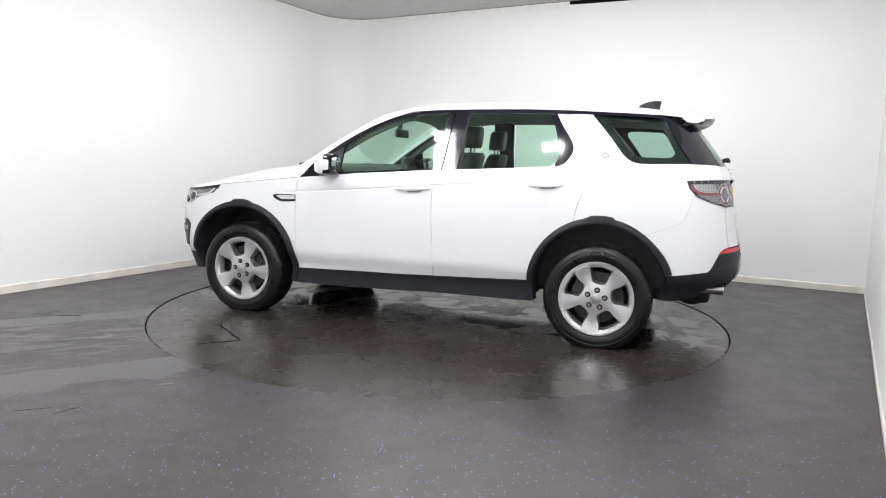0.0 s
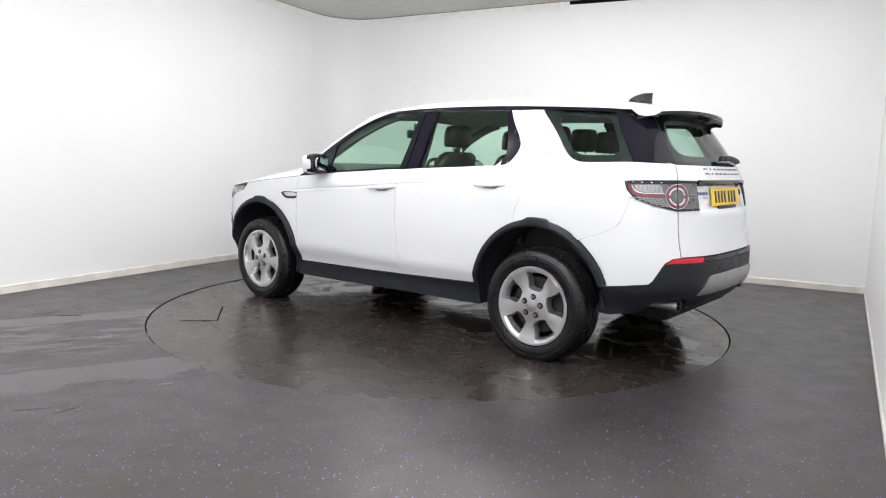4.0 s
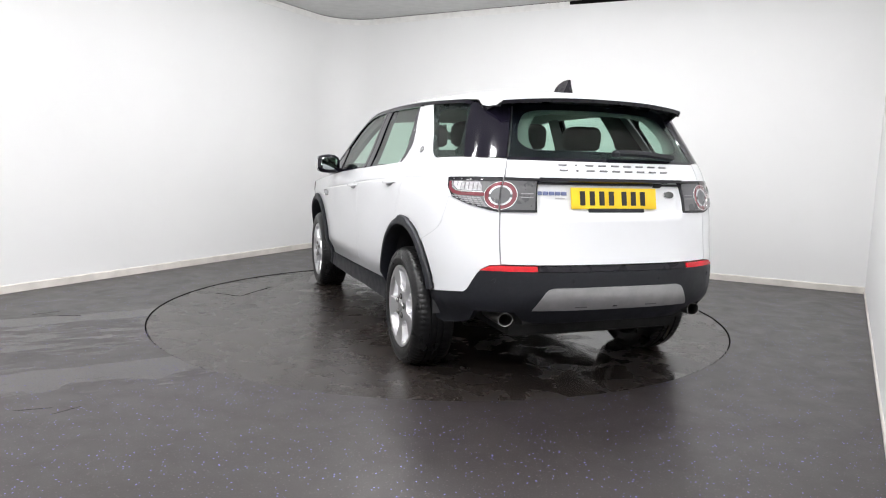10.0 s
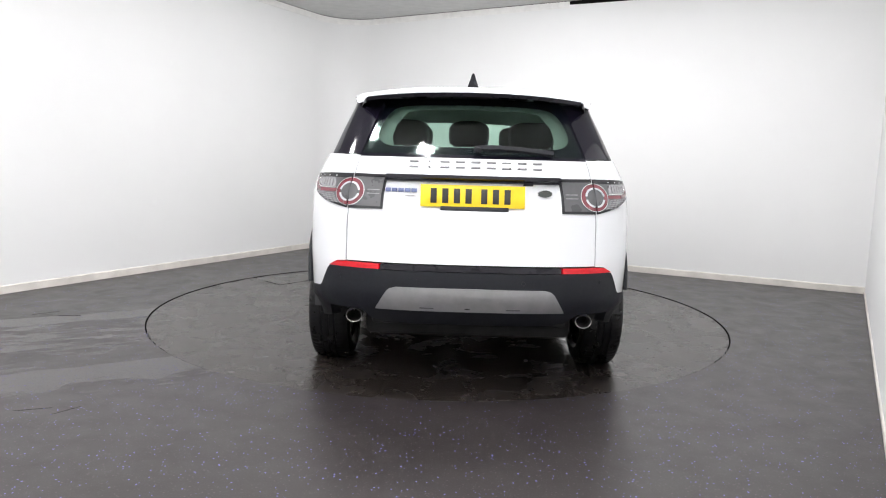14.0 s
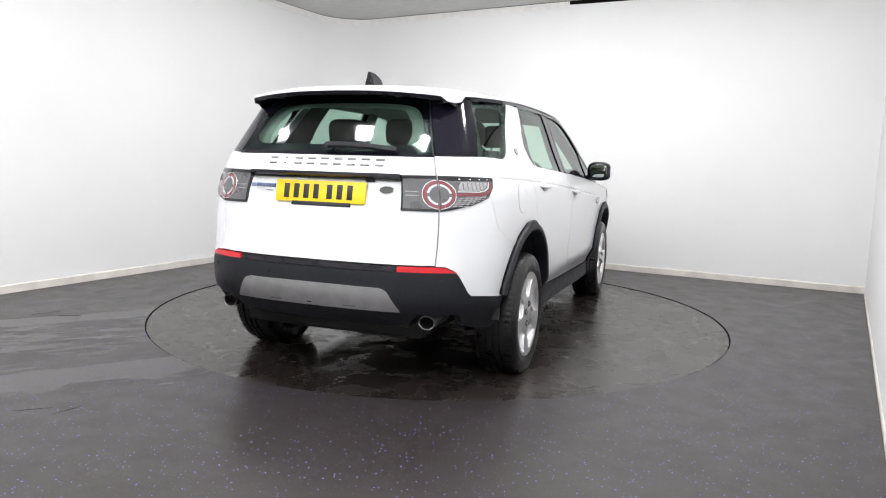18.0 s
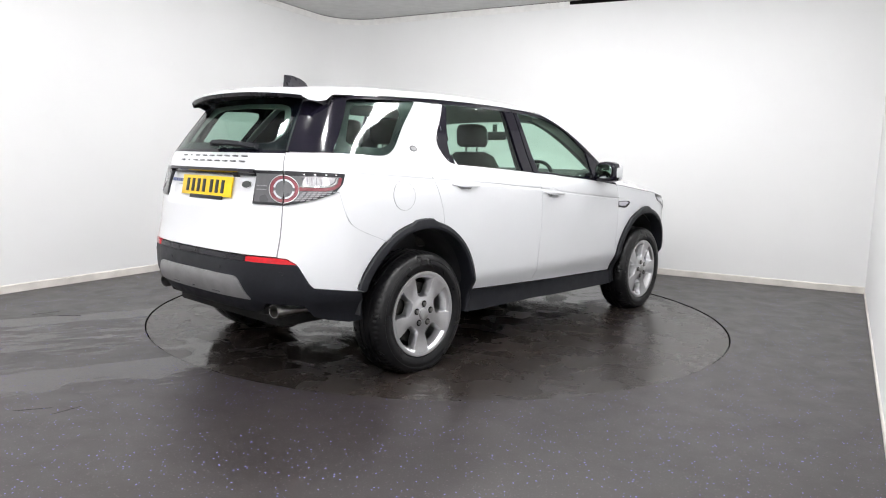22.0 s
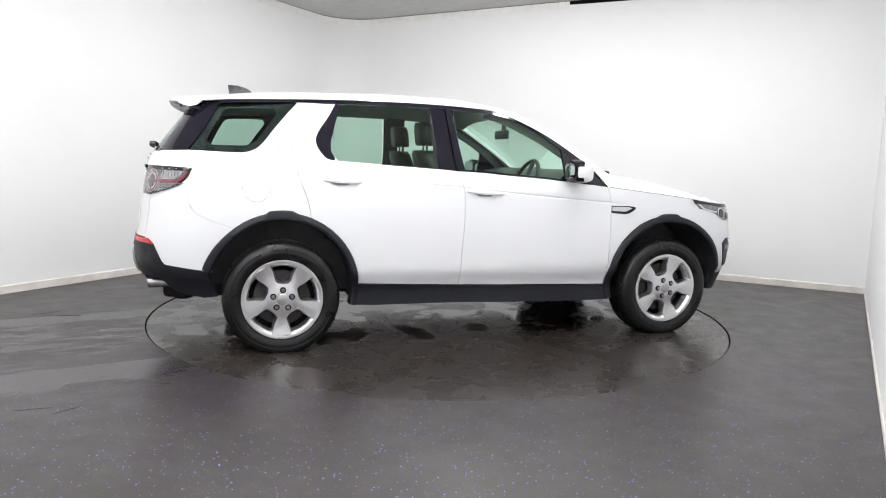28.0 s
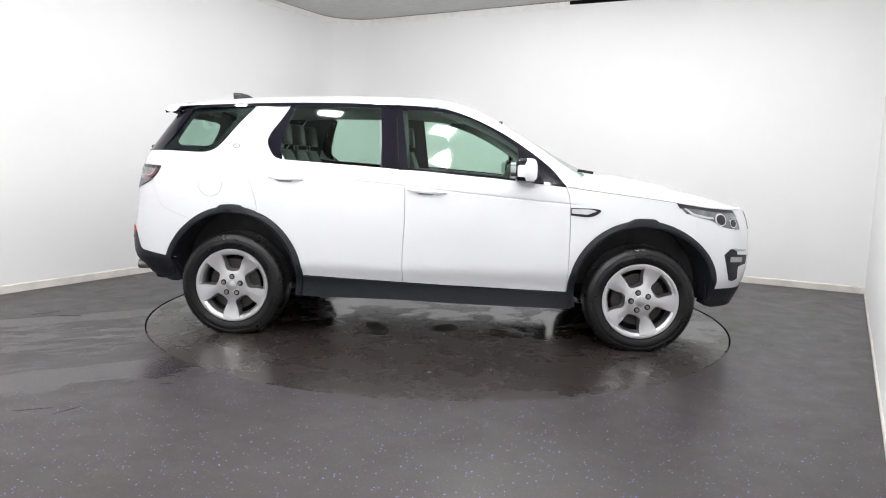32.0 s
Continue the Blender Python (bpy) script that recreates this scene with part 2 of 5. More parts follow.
def left_back(d, stop=RIGHT):
    return [(FRONT, LEFT + d)] + [(BACK - CORNER - 2.5 + i * 0.25, LEFT + d) for i in range(10)] + corner_arc(d) + [(BACK - d, stop)]


WALL_TOP = 3.45
profile_run("wall_left_and_back", left_back, [(0, -0.05), (0, WALL_TOP), (-0.15, WALL_TOP), (-0.15, -0.05)], M_WALL,
            "smooth white painted studio wall with a rounded corner", "wall")
wall_slab("wall_right", BACK + 0.15, right(BACK + 0.15), FRONT, right(FRONT), WALL_TOP, -0.15, "white painted side wall close beside the camera")
wall_slab("wall_front", FRONT, RIGHT, FRONT, LEFT, WALL_TOP, -0.15, "plain white wall behind the camera")

SKIRTING = [(0.0, 0.0), (0.0, 0.070), (0.010, 0.070), (0.016, 0.063), (0.016, 0.0)]
profile_run("baseboard", left_back, SKIRTING, M_SKIRT, "low off-white painted skirting board along the wall", "skirting")
profile_run("baseboard_right", lambda d: [(BACK - 0.016, right(BACK) - d), (FRONT, right(FRONT) - d)], [(0.0, 0.0), (0.0, 0.032), (0.005, 0.032), (0.009, 0.027), (0.009, 0.0)], M_SKIRT, "low off-white painted skirting board", "skirting")


def top_run(name, path, section, mat, label, category):
    """A strip under the ceiling: section of (inset, height under the ceiling)."""
    bm = bmesh.new()
    rows = [[room(a, b, top(b) + z) for a, b in path(d)] for d, z in section]
    strip(bm, rows + [rows[0]])
    bmesh.ops.remove_doubles(bm, verts=bm.verts, dist=1e-5)
    return tagged(link(name, bm, mat, sharp=30), label, category, kind="structure")


top_run("trim", lambda d: left_back(d, -0.031), [(0.0, -0.082), (0.0, -0.007), (0.010, -0.007), (0.010, -0.082)], M_TRIM, "white trim strip along the top of the wall", "trim")
# black strips laid on the wall stand in for the shade of both joints
top_run("trim_shadow_gap", lambda d: left_back(d, -0.031), [(0.0, -0.0065), (0.0, -0.001), (0.004, -0.001), (0.004, -0.0065)], M_GAP, "thin black strip standing for the shadow joint between trim and ceiling", "joint")
top_run("ceiling_gap_shade", lambda d: [(BACK - d, -0.029), (BACK - d, RIGHT - 0.01)], [(0.0, -0.046), (0.0, -0.001), (0.003, -0.001), (0.003, -0.046)], M_GAP, "black strip standing for the shaded joint above the end of the trim", "joint")

bm = bmesh.new()
g = strip(bm, [[room(a, b, top(b) + z) for a, z in ((FRONT - 0.1, 0.0), (BACK + 0.1, 0.0), (BACK + 0.1, 0.1), (FRONT - 0.1, 0.1))] for b in (LEFT - 0.1, 0.0, RIGHT + 0.1)], close=True)
bm.faces.new(g[0]), bm.faces.new(g[-1])
tagged(link("ceiling", bm, M_CEIL, smooth=False), "pale grey flat studio ceiling", "ceiling", kind="structure")

# floor sheet with the round opening of the turntable
TABLE_R, GAP = 2.237, 0.011
bm = bmesh.new()
ring = [Vector(((TABLE_R + GAP) * math.cos(t), (TABLE_R + GAP) * math.sin(t), 0)) for t in (2 * math.pi * i / 128 for i in range(128))]


def room_edge(p):
    a, b = p.dot(RA), p.dot(RB)
    k = min([x for x in ((BACK + 0.1) / a if a > 1e-6 else 99, (FRONT - 0.1) / a if a < -1e-6 else 99,
                         (RIGHT + 0.1) / b if b > 1e-6 else 99, (LEFT - 0.1) / b if b < -1e-6 else 99)])
    return p * k


# the vinyl rises a few millimetres towards the opening, shaped to fit the camera's view
LIP = 0.0055
rows = [[p - Vector((0, 0, 0.05)) for p in ring], [p + Vector((0, 0, LIP)) for p in ring], [p * 1.05 + Vector((0, 0, LIP * 0.55)) for p in ring], [p * 1.13 for p in ring], [room_edge(p) for p in ring]]
g = strip(bm, rows, close=True)
# the opening's inner wall is coloured black for the shade in the gap
for f in bm.faces:
    if min(v.co.z for v in f.verts) < -0.01:
        f.material_index = 1
for a, b in ((BACK + 0.1, LEFT - 0.1), (BACK + 0.1, RIGHT + 0.1), (FRONT - 0.1, LEFT - 0.1), (FRONT - 0.1, RIGHT + 0.1)):
    v = bm.verts.new(room(a, b))
    k = min(range(128), key=lambda i: (g[4][i].co - v.co).length + (g[4][(i + 1) % 128].co - v.co).length)
    bm.faces.new([g[4][k], g[4][(k + 1) % 128], v])
tagged(link("floor", bm, [M_FLOOR, M_GAP], sharp=30), "dark grey speckled vinyl studio floor, damp in places", "floor", kind="structure")

bm = bmesh.new()
strip(bm, [[Vector((r * math.cos(t), r * math.sin(t), z)) for t in (2 * math.pi * i / 96 for i in range(96))] for r, z in ((TABLE_R - 0.03, -0.02), (TABLE_R + GAP + 0.004, -0.02))], close=True)
tagged(link("turntable_gap", bm, M_GAP), "dark gap round the turntable", "floor gap", kind="structure")

turntable = tagged(new("turntable"), "round damp dark vinyl turntable set flush in the floor", "turntable")
bm = bmesh.new()
prof = [(0.0, 0.0)] + [(TABLE_R * i / 12, 0.0) for i in range(1, 12)] + [(TABLE_R, 0.0), (TABLE_R, -0.04)]
strip(bm, [[Vector((max(r, 1e-4) * math.cos(t), max(r, 1e-4) * math.sin(t), z)) for t in (2 * math.pi * i / 128 for i in range(128))] for r, z in prof], close=True)
part("platform", bm, M_TABLE, turntable)
# the edge of a floor hatch in the platform: two thin dark joints
for (x0, y0), (x1, y1) in (((1.035, 1.725), (0.855, 1.535)), ((0.855, 1.535), (1.240, 1.240))):
    d = (Vector((x1, y1, 0)) - Vector((x0, y0, 0))).normalized()
    s = Vector((-d.y, d.x, 0)) * 0.0055
    bm = bmesh.new()
    p, q = Vector((x0, y0, 0.0008)), Vector((x1, y1, 0.0008)) + d * 0.005
    g = strip(bm, [[p - s, q - s, q + s, p + s], [v + Vector((0, 0, 0.0015)) for v in (p - s, q - s, q + s, p + s)]], close=True)
    bm.faces.new(g[1])
    part("hatch_joint", bm, M_GAP, turntable, "dark joint of a floor hatch")


# thin joints of covers in the floor beside the turntable
for pts, half in ((((-3.02, -0.61), (-2.886, -0.476)), 0.0022), (((-2.95, -0.61), (-2.665, -0.60)), 0.0022), (((-1.975, -2.525), (-1.82, -2.47)), 0.0004), (((-1.78, -2.56), (-1.70, -2.445)), 0.0004)):
    p, q = (Vector((*v, 0.0006)) for v in pts)
    d = (q - p).normalized()
    s = Vector((-d.y, d.x, 0)) * half
    bm = bmesh.new()
    g = strip(bm, [[v + Vector((0, 0, h)) for v in (p - s, q - s, q + s, p + s)] for h in (0, 0.0012)], close=True)
    bm.faces.new(g[1])
    tagged(link("floor_joint", bm, M_GAP, smooth=False), "thin dark joint in the vinyl floor", "floor joint", kind="structure")


# ceiling lights, out of view: square panels in five rows, spaced to light evenly
def ceiling_light(a, b):
    lamp = tagged(new("ceiling_light"), "square white surface-mounted ceiling light, switched on", "ceiling light", "ceiling lights")
    lamp.matrix_world = Matrix.Translation(room(a, b, top(b) - 0.006)) @ Matrix.Rotation(math.atan2(RA.y, RA.x), 4, "Z")
    bm = bmesh.new()
    s, t = 0.11, 0.125
    strip(bm, [[Vector((x * k, y * k, z)) for x, y in ((-1, -1), (1, -1), (1, 1), (-1, 1))] for k, z in ((t, 0.0), (t, -0.015), (s, -0.015))], close=True)
    part("frame", bm, M_TRIM, lamp)
    bm = bmesh.new()
    corner = ((-1, -1), (-1, 1), (1, 1), (1, -1))
    # the glowing sides are added to brighten the upper walls
    g = strip(bm, [[Vector((x * k, y * k, z)) for x, y in corner] for k, z in ((s, -0.015), (s, -0.042), (s - 0.008, -0.050))], close=True)
    bm.faces.new(g[-1])
    part("diffuser", bm, M_LIGHT, lamp)
    return lamp


# the row at -2.55 follows reflections; the other rows are added, unseen
for a in (-5.7, -4.15, -2.55, -0.85, 1.1):
    for b in (-1.35, -0.2, 1.0, 2.15):
        ceiling_light(a, b)
# ---- the car: one skin function from which all outer panels are cut ----
def ease(knots, t):
    """Smooth interpolation through (position, value) knots."""
    if t <= knots[0][0]:
        return knots[0][1]
    for i, ((a, va), (b, vb)) in enumerate(zip(knots, knots[1:])):
        if t <= b:
            pa, na = knots[max(i - 1, 0)], knots[min(i + 2, len(knots) - 1)]
            h = b - a
            ma = (vb - pa[1]) / (b - pa[0]) if pa[0] < a else (vb - va) / h
            mb = (na[1] - va) / (na[0] - a) if na[0] > b else (vb - va) / h
            s = (t - a) / h
            return (2 * s**3 - 3 * s**2 + 1) * va + (s**3 - 2 * s**2 + s) * h * ma + (3 * s**2 - 2 * s**3) * vb + (s**3 - s**2) * h * mb
    return knots[-1][1]


REAR_TURN, FRONT_TURN, REAR_K, FRONT_K = -0.30, 2.78, 0.57, 0.80
PLAN = ((-0.9, 0.855), (-0.5, 0.876), (-0.2, 0.890), (0.0, 0.898), (0.5, 0.908), (1.3, 0.922), (2.2, 0.934), (2.8, 0.936))
SIDE = ((0.20, -0.060), (0.36, -0.066), (0.42, -0.050), (0.466, -0.024), (0.480, -0.014), (0.58, -0.008), (0.75, 0.0), (0.95, 0.0), (1.06, -0.008), (1.13, -0.036),
        (1.28, -0.100), (1.45, -0.162), (1.56, -0.207), (1.62, -0.242))
TAIL = ((0.25, -0.70), (0.34, -0.775), (0.40, -0.835), (0.46, -0.880), (0.51, -0.903), (0.56, -0.911), (0.68, -0.906), (0.80, -0.879), (0.97, -0.858), (1.10, -0.836), (1.17, -0.820),
        (1.30, -0.735), (1.45, -0.620), (1.60, -0.500))
NOSE = ((0.25, 3.50), (0.40, 3.58), (0.60, 3.62), (0.80, 3.60), (0.95, 3.54), (1.06, 3.42), (1.15, 3.25))
TAIL_N = ((0.3, 2.95), (0.9, 2.95), (1.1, 2.80), (1.25, 3.2), (1.6, 3.4))


def skin(u, z, out=0.0):
    """A point of the left half of the outer skin. u is x along the flank and runs on round the corners to the middle of tail and nose."""
    side = ease(SIDE, z) - 0.042 * min(1.0, max(0.0, (0.05 - u) / 0.5)) * min(1.0, max(0.0, (z - 1.16) / 0.32))
    if u < REAR_TURN:
        w = ease(PLAN, u) + side
        depth, n = REAR_TURN - ease(TAIL, z), ease(TAIL_N, z)
        a = min((REAR_TURN - u) / REAR_K, math.pi / 2)
        c, s = math.cos(a), math.sin(a)
        r = 1.0 / (abs(c) ** n + abs(s) ** n) ** (1 / n)
        x, y = REAR_TURN - (depth + out) * r * s, (w + out) * r * c
        # the shallow bay of the number plate, under the bar between the lamps
        bay = min(1.0, max(0.0, (z - 0.950) / 0.035)) * min(1.0, max(0.0, (1.130 - z) / 0.014)) * min(1.0, max(0.0, (0.452 - y) / 0.03))
        x += 0.024 * bay
    elif u > FRONT_TURN:
        w = 0.936 + side
        depth, n = ease(NOSE, z) - FRONT_TURN, 2.9
        a = min((u - FRONT_TURN) / FRONT_K, math.pi / 2)
        c, s = math.cos(a), math.sin(a)
        r = 1.0 / (abs(c) ** n + abs(s) ** n) ** (1 / n)
        x, y = FRONT_TURN + (depth + out) * r * s, (w + out) * r * c
    else:
        x, y = u, ease(PLAN, u) + side + out
    return Vector((x, max(y, 0.0), z))

CREASE = ((-0.55, 1.140), (0.235, 1.102), (0.52, 1.088), (1.18, 1.045), (1.48, 1.017), (2.24, 0.960), (2.9, 0.92))
V_LINES = [-0.85, -0.78, -0.74, -0.72, -0.70, -0.68, -0.66, -0.62, -0.58, -0.54, -0.50, -0.45, -0.40, -0.34, -0.28, -0.22, -0.192, -0.173, -0.155, -0.10, -0.05, -0.024, -0.014, -0.010, -0.005, 0.0, 0.005,
           0.014, 0.05, 0.09, 0.13, 0.18, 0.24, 0.30, 0.36, 0.42, 0.48, 0.55, 0.65]
U_REAR, U_NOSE = REAR_TURN - REAR_K * math.pi / 2, FRONT_TURN + FRONT_K * math.pi / 2
U_LINES = sorted([U_REAR + i * (U_NOSE - U_REAR) / 110 for i in range(111)] + [-0.928, -0.918, -0.910, -0.902])
CAR_OFF = Vector((-1.353, -0.173, 0))


def clip(poly, axis, at, keep_less):
    """Cuts a polygon at a line of the grid."""
    res = []
    for p, q in zip(poly, poly[1:] + poly[:1]):
        a, b = (p[axis] - at) * (1 if keep_less else -1), (q[axis] - at) * (1 if keep_less else -1)
        if a <= 0:
            res.append(p)
        if (a < 0 < b) or (b < 0 < a):
            k = a / (a - b)
            r = [p[0] + (q[0] - p[0]) * k, p[1] + (q[1] - p[1]) * k]
            r[axis] = at
            res.append(tuple(r))
    return res


def inset(poly, g):
    """Moves the outline inwards by g."""
    area = sum(p[0] * q[1] - q[0] * p[1] for p, q in zip(poly, poly[1:] + poly[:1]))
    s = 1 if area > 0 else -1
    res = []
    for a, b, c in zip(poly[-1:] + poly[:-1], poly, poly[1:] + poly[:1]):
        d0, d1 = Vector((b[0] - a[0], b[1] - a[1])), Vector((c[0] - b[0], c[1] - b[1]))
        if d0.length < 1e-6 or d1.length < 1e-6:
            continue
        n0, n1 = Vector((-d0.y, d0.x)).normalized() * s, Vector((-d1.y, d1.x)).normalized() * s
        m = (n0 + n1)
        m = m / max(m.length_squared / 2, 0.35)
        res.append((b[0] + m.x * g, b[1] + m.y * g))
    return res


def cells(outline, ulines, vlines):
    """The outline cut into the cells of a grid."""
    lo, hi = min(p[0] for p in outline), max(p[0] for p in outline)
    us = [-99] + [u for u in ulines if lo < u < hi] + [99]
    for ua, ub in zip(us, us[1:]):
        col = clip(clip(outline, 0, ua, False), 0, ub, True)
        if len(col) < 3:
            continue
        lv, hv = min(p[1] for p in col), max(p[1] for p in col)
        vs = [-99] + [v for v in vlines if lv < v < hv] + [99]
        for va, vb in zip(vs, vs[1:]):
            cell = clip(clip(col, 1, va, False), 1, vb, True)
            if len(cell) >= 3:
                yield cell


def sheet(bm, outline, place, depth, ulines=U_LINES, vlines=V_LINES):
    """Lays an outline on a surface as a grid of faces; place(u, v, sunk) gives the points. depth: the turned-in rim."""
    index = {}
    faces = []
    for cell in cells(outline, ulines, vlines):
        vs = []
        for p in cell:
            key = (round(p[0], 4), round(p[1], 4))
            if key not in index:
                index[key] = (bm.verts.new(place(p[0], p[1], 0.0)), p)
            if index[key][0] not in vs:
                vs.append(index[key][0])
        if len(vs) > 2 and not bm.faces.get(vs):
            try:
                faces.append(bm.faces.new(vs))
            except ValueError:
                pass
    if depth:
        at = {v: p for v, p in index.values()}
        low = {}
        for e in [e for e in {e for f in faces for e in f.edges} if len(e.link_faces) == 1]:
            for v in e.verts:
                if v not in low:
                    low[v] = bm.verts.new(place(*at[v], depth))
            a, b = e.verts
            bm.faces.new([a, b, low[b], low[a]])
    return faces


def flank(outline, out=0.0, depth=0.022, side=1, gap=0.0014, crease=True, bm=None):
    """A panel of the flank, cut from the skin along an outline in (u, z)."""
    bm = bm or bmesh.new()
    poly = inset(outline, gap) if gap else outline
    poly = [(U_REAR if u < U_REAR + 0.006 else U_NOSE if u > U_NOSE - 0.006 else u, z) for u, z in poly]
    poly = [(u, z - ease(CREASE, u)) for u, z in poly]

    def place(u, v, sunk):
        groove = 0.0045 * max(0.0, 1 - abs(v) / 0.007) if crease and -0.5 < u < 2.3 else 0.0
        p = skin(u, v + ease(CREASE, u), out - sunk - groove)
        p.y *= side
        return p

    sheet(bm, poly, place, depth)
    return bm


def both(outline, out=0.0, depth=0.022, gap=0.0014, bm=None):
    """A panel that runs across the middle of tail or nose, as one mesh."""
    bm = bm or bmesh.new()
    for side in (1, -1):
        flank(outline, out, depth, side, gap, False, bm)
    bmesh.ops.remove_doubles(bm, verts=[v for v in bm.verts if abs(v.co.y) < 0.004], dist=0.003)
    mid = [f for f in bm.faces if all(abs(v.co.y) < 0.003 for v in f.verts)]
    bmesh.ops.delete(bm, geom=mid, context="FACES")
    return bm


def evenly(pts, n, start):
    """n points at even steps round a closed outline, from the one nearest to start, counter-clockwise."""
    if sum(p[0] * q[1] - q[0] * p[1] for p, q in zip(pts, pts[1:] + pts[:1])) < 0:
        pts = pts[::-1]
    i = min(range(len(pts)), key=lambda k: (pts[k][0] - start[0]) ** 2 + (pts[k][1] - start[1]) ** 2)
    pts = pts[i:] + pts[:i] + [pts[i]]
    at = [0.0]
    for p, q in zip(pts, pts[1:]):
        at.append(at[-1] + math.hypot(q[0] - p[0], q[1] - p[1]))
    res = []
    for k in range(n):
        s = at[-1] * k / n
        j = max(m for m in range(len(at)) if at[m] <= s + 1e-9)
        j = min(j, len(pts) - 2)
        f = (s - at[j]) / max(at[j + 1] - at[j], 1e-9)
        res.append((pts[j][0] + (pts[j + 1][0] - pts[j][0]) * f, pts[j][1] + (pts[j + 1][1] - pts[j][1]) * f))
    return res


def ring_panel(outer, hole, out, side, n=56):
    """A border between an outline and a hole in it, laid on the skin."""
    bm = bmesh.new()
    a, b = evenly(outer, n, (-0.575, 1.24)), evenly(hole, n, (-0.49, 1.264))
    rows = []
    for f in (0.0, 0.5, 1.0):
        row = []
        for p, q in zip(a, b):
            v = skin(p[0] + (q[0] - p[0]) * f, p[1] + (q[1] - p[1]) * f, out)
            v.y *= side
            row.append(v)
        rows.append(row)
    strip(bm, rows, close=True)
    return bm


def arc(cu, cz, r, a0, a1, n=16, rz=None):
    """Points of an arc in degrees; rz: the upright radius where it differs."""
    return [(cu + r * math.cos(radians(a0 + (a1 - a0) * i / n)), cz + (rz or r) * math.sin(radians(a0 + (a1 - a0) * i / n))) for i in range(n + 1)]


def curve(pts, n=6):
    """A smooth line through points."""
    res = []
    for i in range(len(pts) - 1):
        p0, p1, p2, p3 = pts[max(i - 1, 0)], pts[i], pts[i + 1], pts[min(i + 2, len(pts) - 1)]
        for k in range(n):
            t = k / n
            res.append(tuple(0.5 * (2 * b + (c - a) * t + (2 * a - 5 * b + 4 * c - d) * t * t + (3 * b - a - 3 * c + d) * t**3) for a, b, c, d in zip(p0, p1, p2, p3)))
    return res + [pts[-1]]


def cpart(name, bm, mat, parent, label="", sharp=35.0):
    """A part of the car; those directly under the car stand at its offset on the turntable."""
    ob = part(name, bm, mat, parent, label, sharp)
    if parent is car:
        ob.location = CAR_OFF
    return ob


car = tagged(new("car"), "clean white five-door sport utility car parked on the turntable", "car")

# ---- outlines along the flank: u, z ----
RW, FW = (0.003, 0.392), (2.738, 0.385)
ARCH_R, ARCH_IN = 0.474, 0.432


def arch(c, a0, a1, r=ARCH_R, n=26):
    return arc(c[0], c[1], r, a0, a1, n, r * 1.02)


MID_GAP = curve([(1.162, 0.393), (1.160, 0.592), (1.171, 0.783), (1.172, 0.900), (1.166, 1.036), (1.124, 1.153)])
FRONT_GAP = curve([(2.258, 0.371), (2.262, 0.634), (2.258, 0.857), (2.246, 1.004), (2.220, 1.070)])
REAR_GAP = curve([(0.271, 1.556), (0.165, 1.420), (0.082, 1.315), (0.068, 1.230), (0.099, 1.106), (0.157, 0.939), (0.176, 0.830)])
BELT_F = ((1.124, 1.153), (1.330, 1.145), (1.774, 1.113), (2.087, 1.083), (2.220, 1.070))
WIN_R = curve([(0.349, 1.560), (0.300, 1.475), (0.232, 1.376), (0.215, 1.310), (0.250, 1.240), (0.311, 1.202), (0.525, 1.189), (0.994, 1.163), (1.124, 1.153)], 4)
Q_FRONT = curve([(0.110, 1.556), (0.040, 1.478), (-0.030, 1.397), (-0.100, 1.306), (-0.152, 1.258), (-0.215, 1.236), (-0.300, 1.234)], 4)
DLO_TOP = ((-0.60, 1.535), (-0.3, 1.556), (0.0, 1.570), (0.48, 1.587), (1.03, 1.586), (1.372, 1.570), (1.457, 1.554), (1.593, 1.510), (1.785, 1.420),
           (1.974, 1.302), (2.141, 1.172), (2.220, 1.072))
GATE_U = -0.785
BUMPER_TOP = [(-0.404, 0.514), (-0.53, 0.532), (-0.645, 0.549), (-0.662, 0.568), (-0.703, 0.653), (-0.715, 0.673), (-0.750, 0.697), (GATE_U, 0.701)]


def across(y, z):
    """The u at which the tail of the skin lies y off the middle."""
    a, b = U_REAR, REAR_TURN
    for _ in range(40):
        m = 0.5 * (a + b)
        a, b = (m, b) if skin(m, z).y < y else (a, m)
    return 0.5 * (a + b)


def dlo(a, b, n=14, drop=0.0):
    """The upper edge of the side windows between two places."""
    return [(a + (b - a) * i / n, ease(DLO_TOP, a + (b - a) * i / n) - drop) for i in range(n + 1)]


def flatter(bm, side):
    """Draws a side pane towards the chord between its front and rear edge, flattened to keep lamp streaks out of the
    camera's view.
    """
    for v in bm.verts:
        a, b = skin(0.09, v.co.z, -0.004), skin(-0.575, v.co.z, -0.004)
        k = (v.co.x - a.x) / (b.x - a.x)
        chord = a.y + (b.y - a.y) * k
        y = v.co.y * side
        v.co.y = side * (chord + 0.08 * (y - chord))
    return bm


def back(pts):
    return list(reversed(pts))


front_door_line = list(BELT_F[1:]) + back(FRONT_GAP)[1:] + [(1.7, 0.382)] + MID_GAP
rear_door_line = back(MID_GAP) + [(0.80, 0.405)] + [p for p in arch(RW, 3, 66)] + back(REAR_GAP) + WIN_R[:-1]
fender_line = FRONT_GAP + [(2.40, 1.047), (2.577, 1.029), (2.76, 1.008), (2.94, 0.988), (3.0, 0.925), (3.06, 0.908)] + arch(FW, 49, 182)
SEAM = curve([(-0.240, 0.757), (-0.317, 0.790), (-0.430, 0.833), (-0.504, 0.878), (-0.540, 0.950), (-0.565, 1.040)], 4)
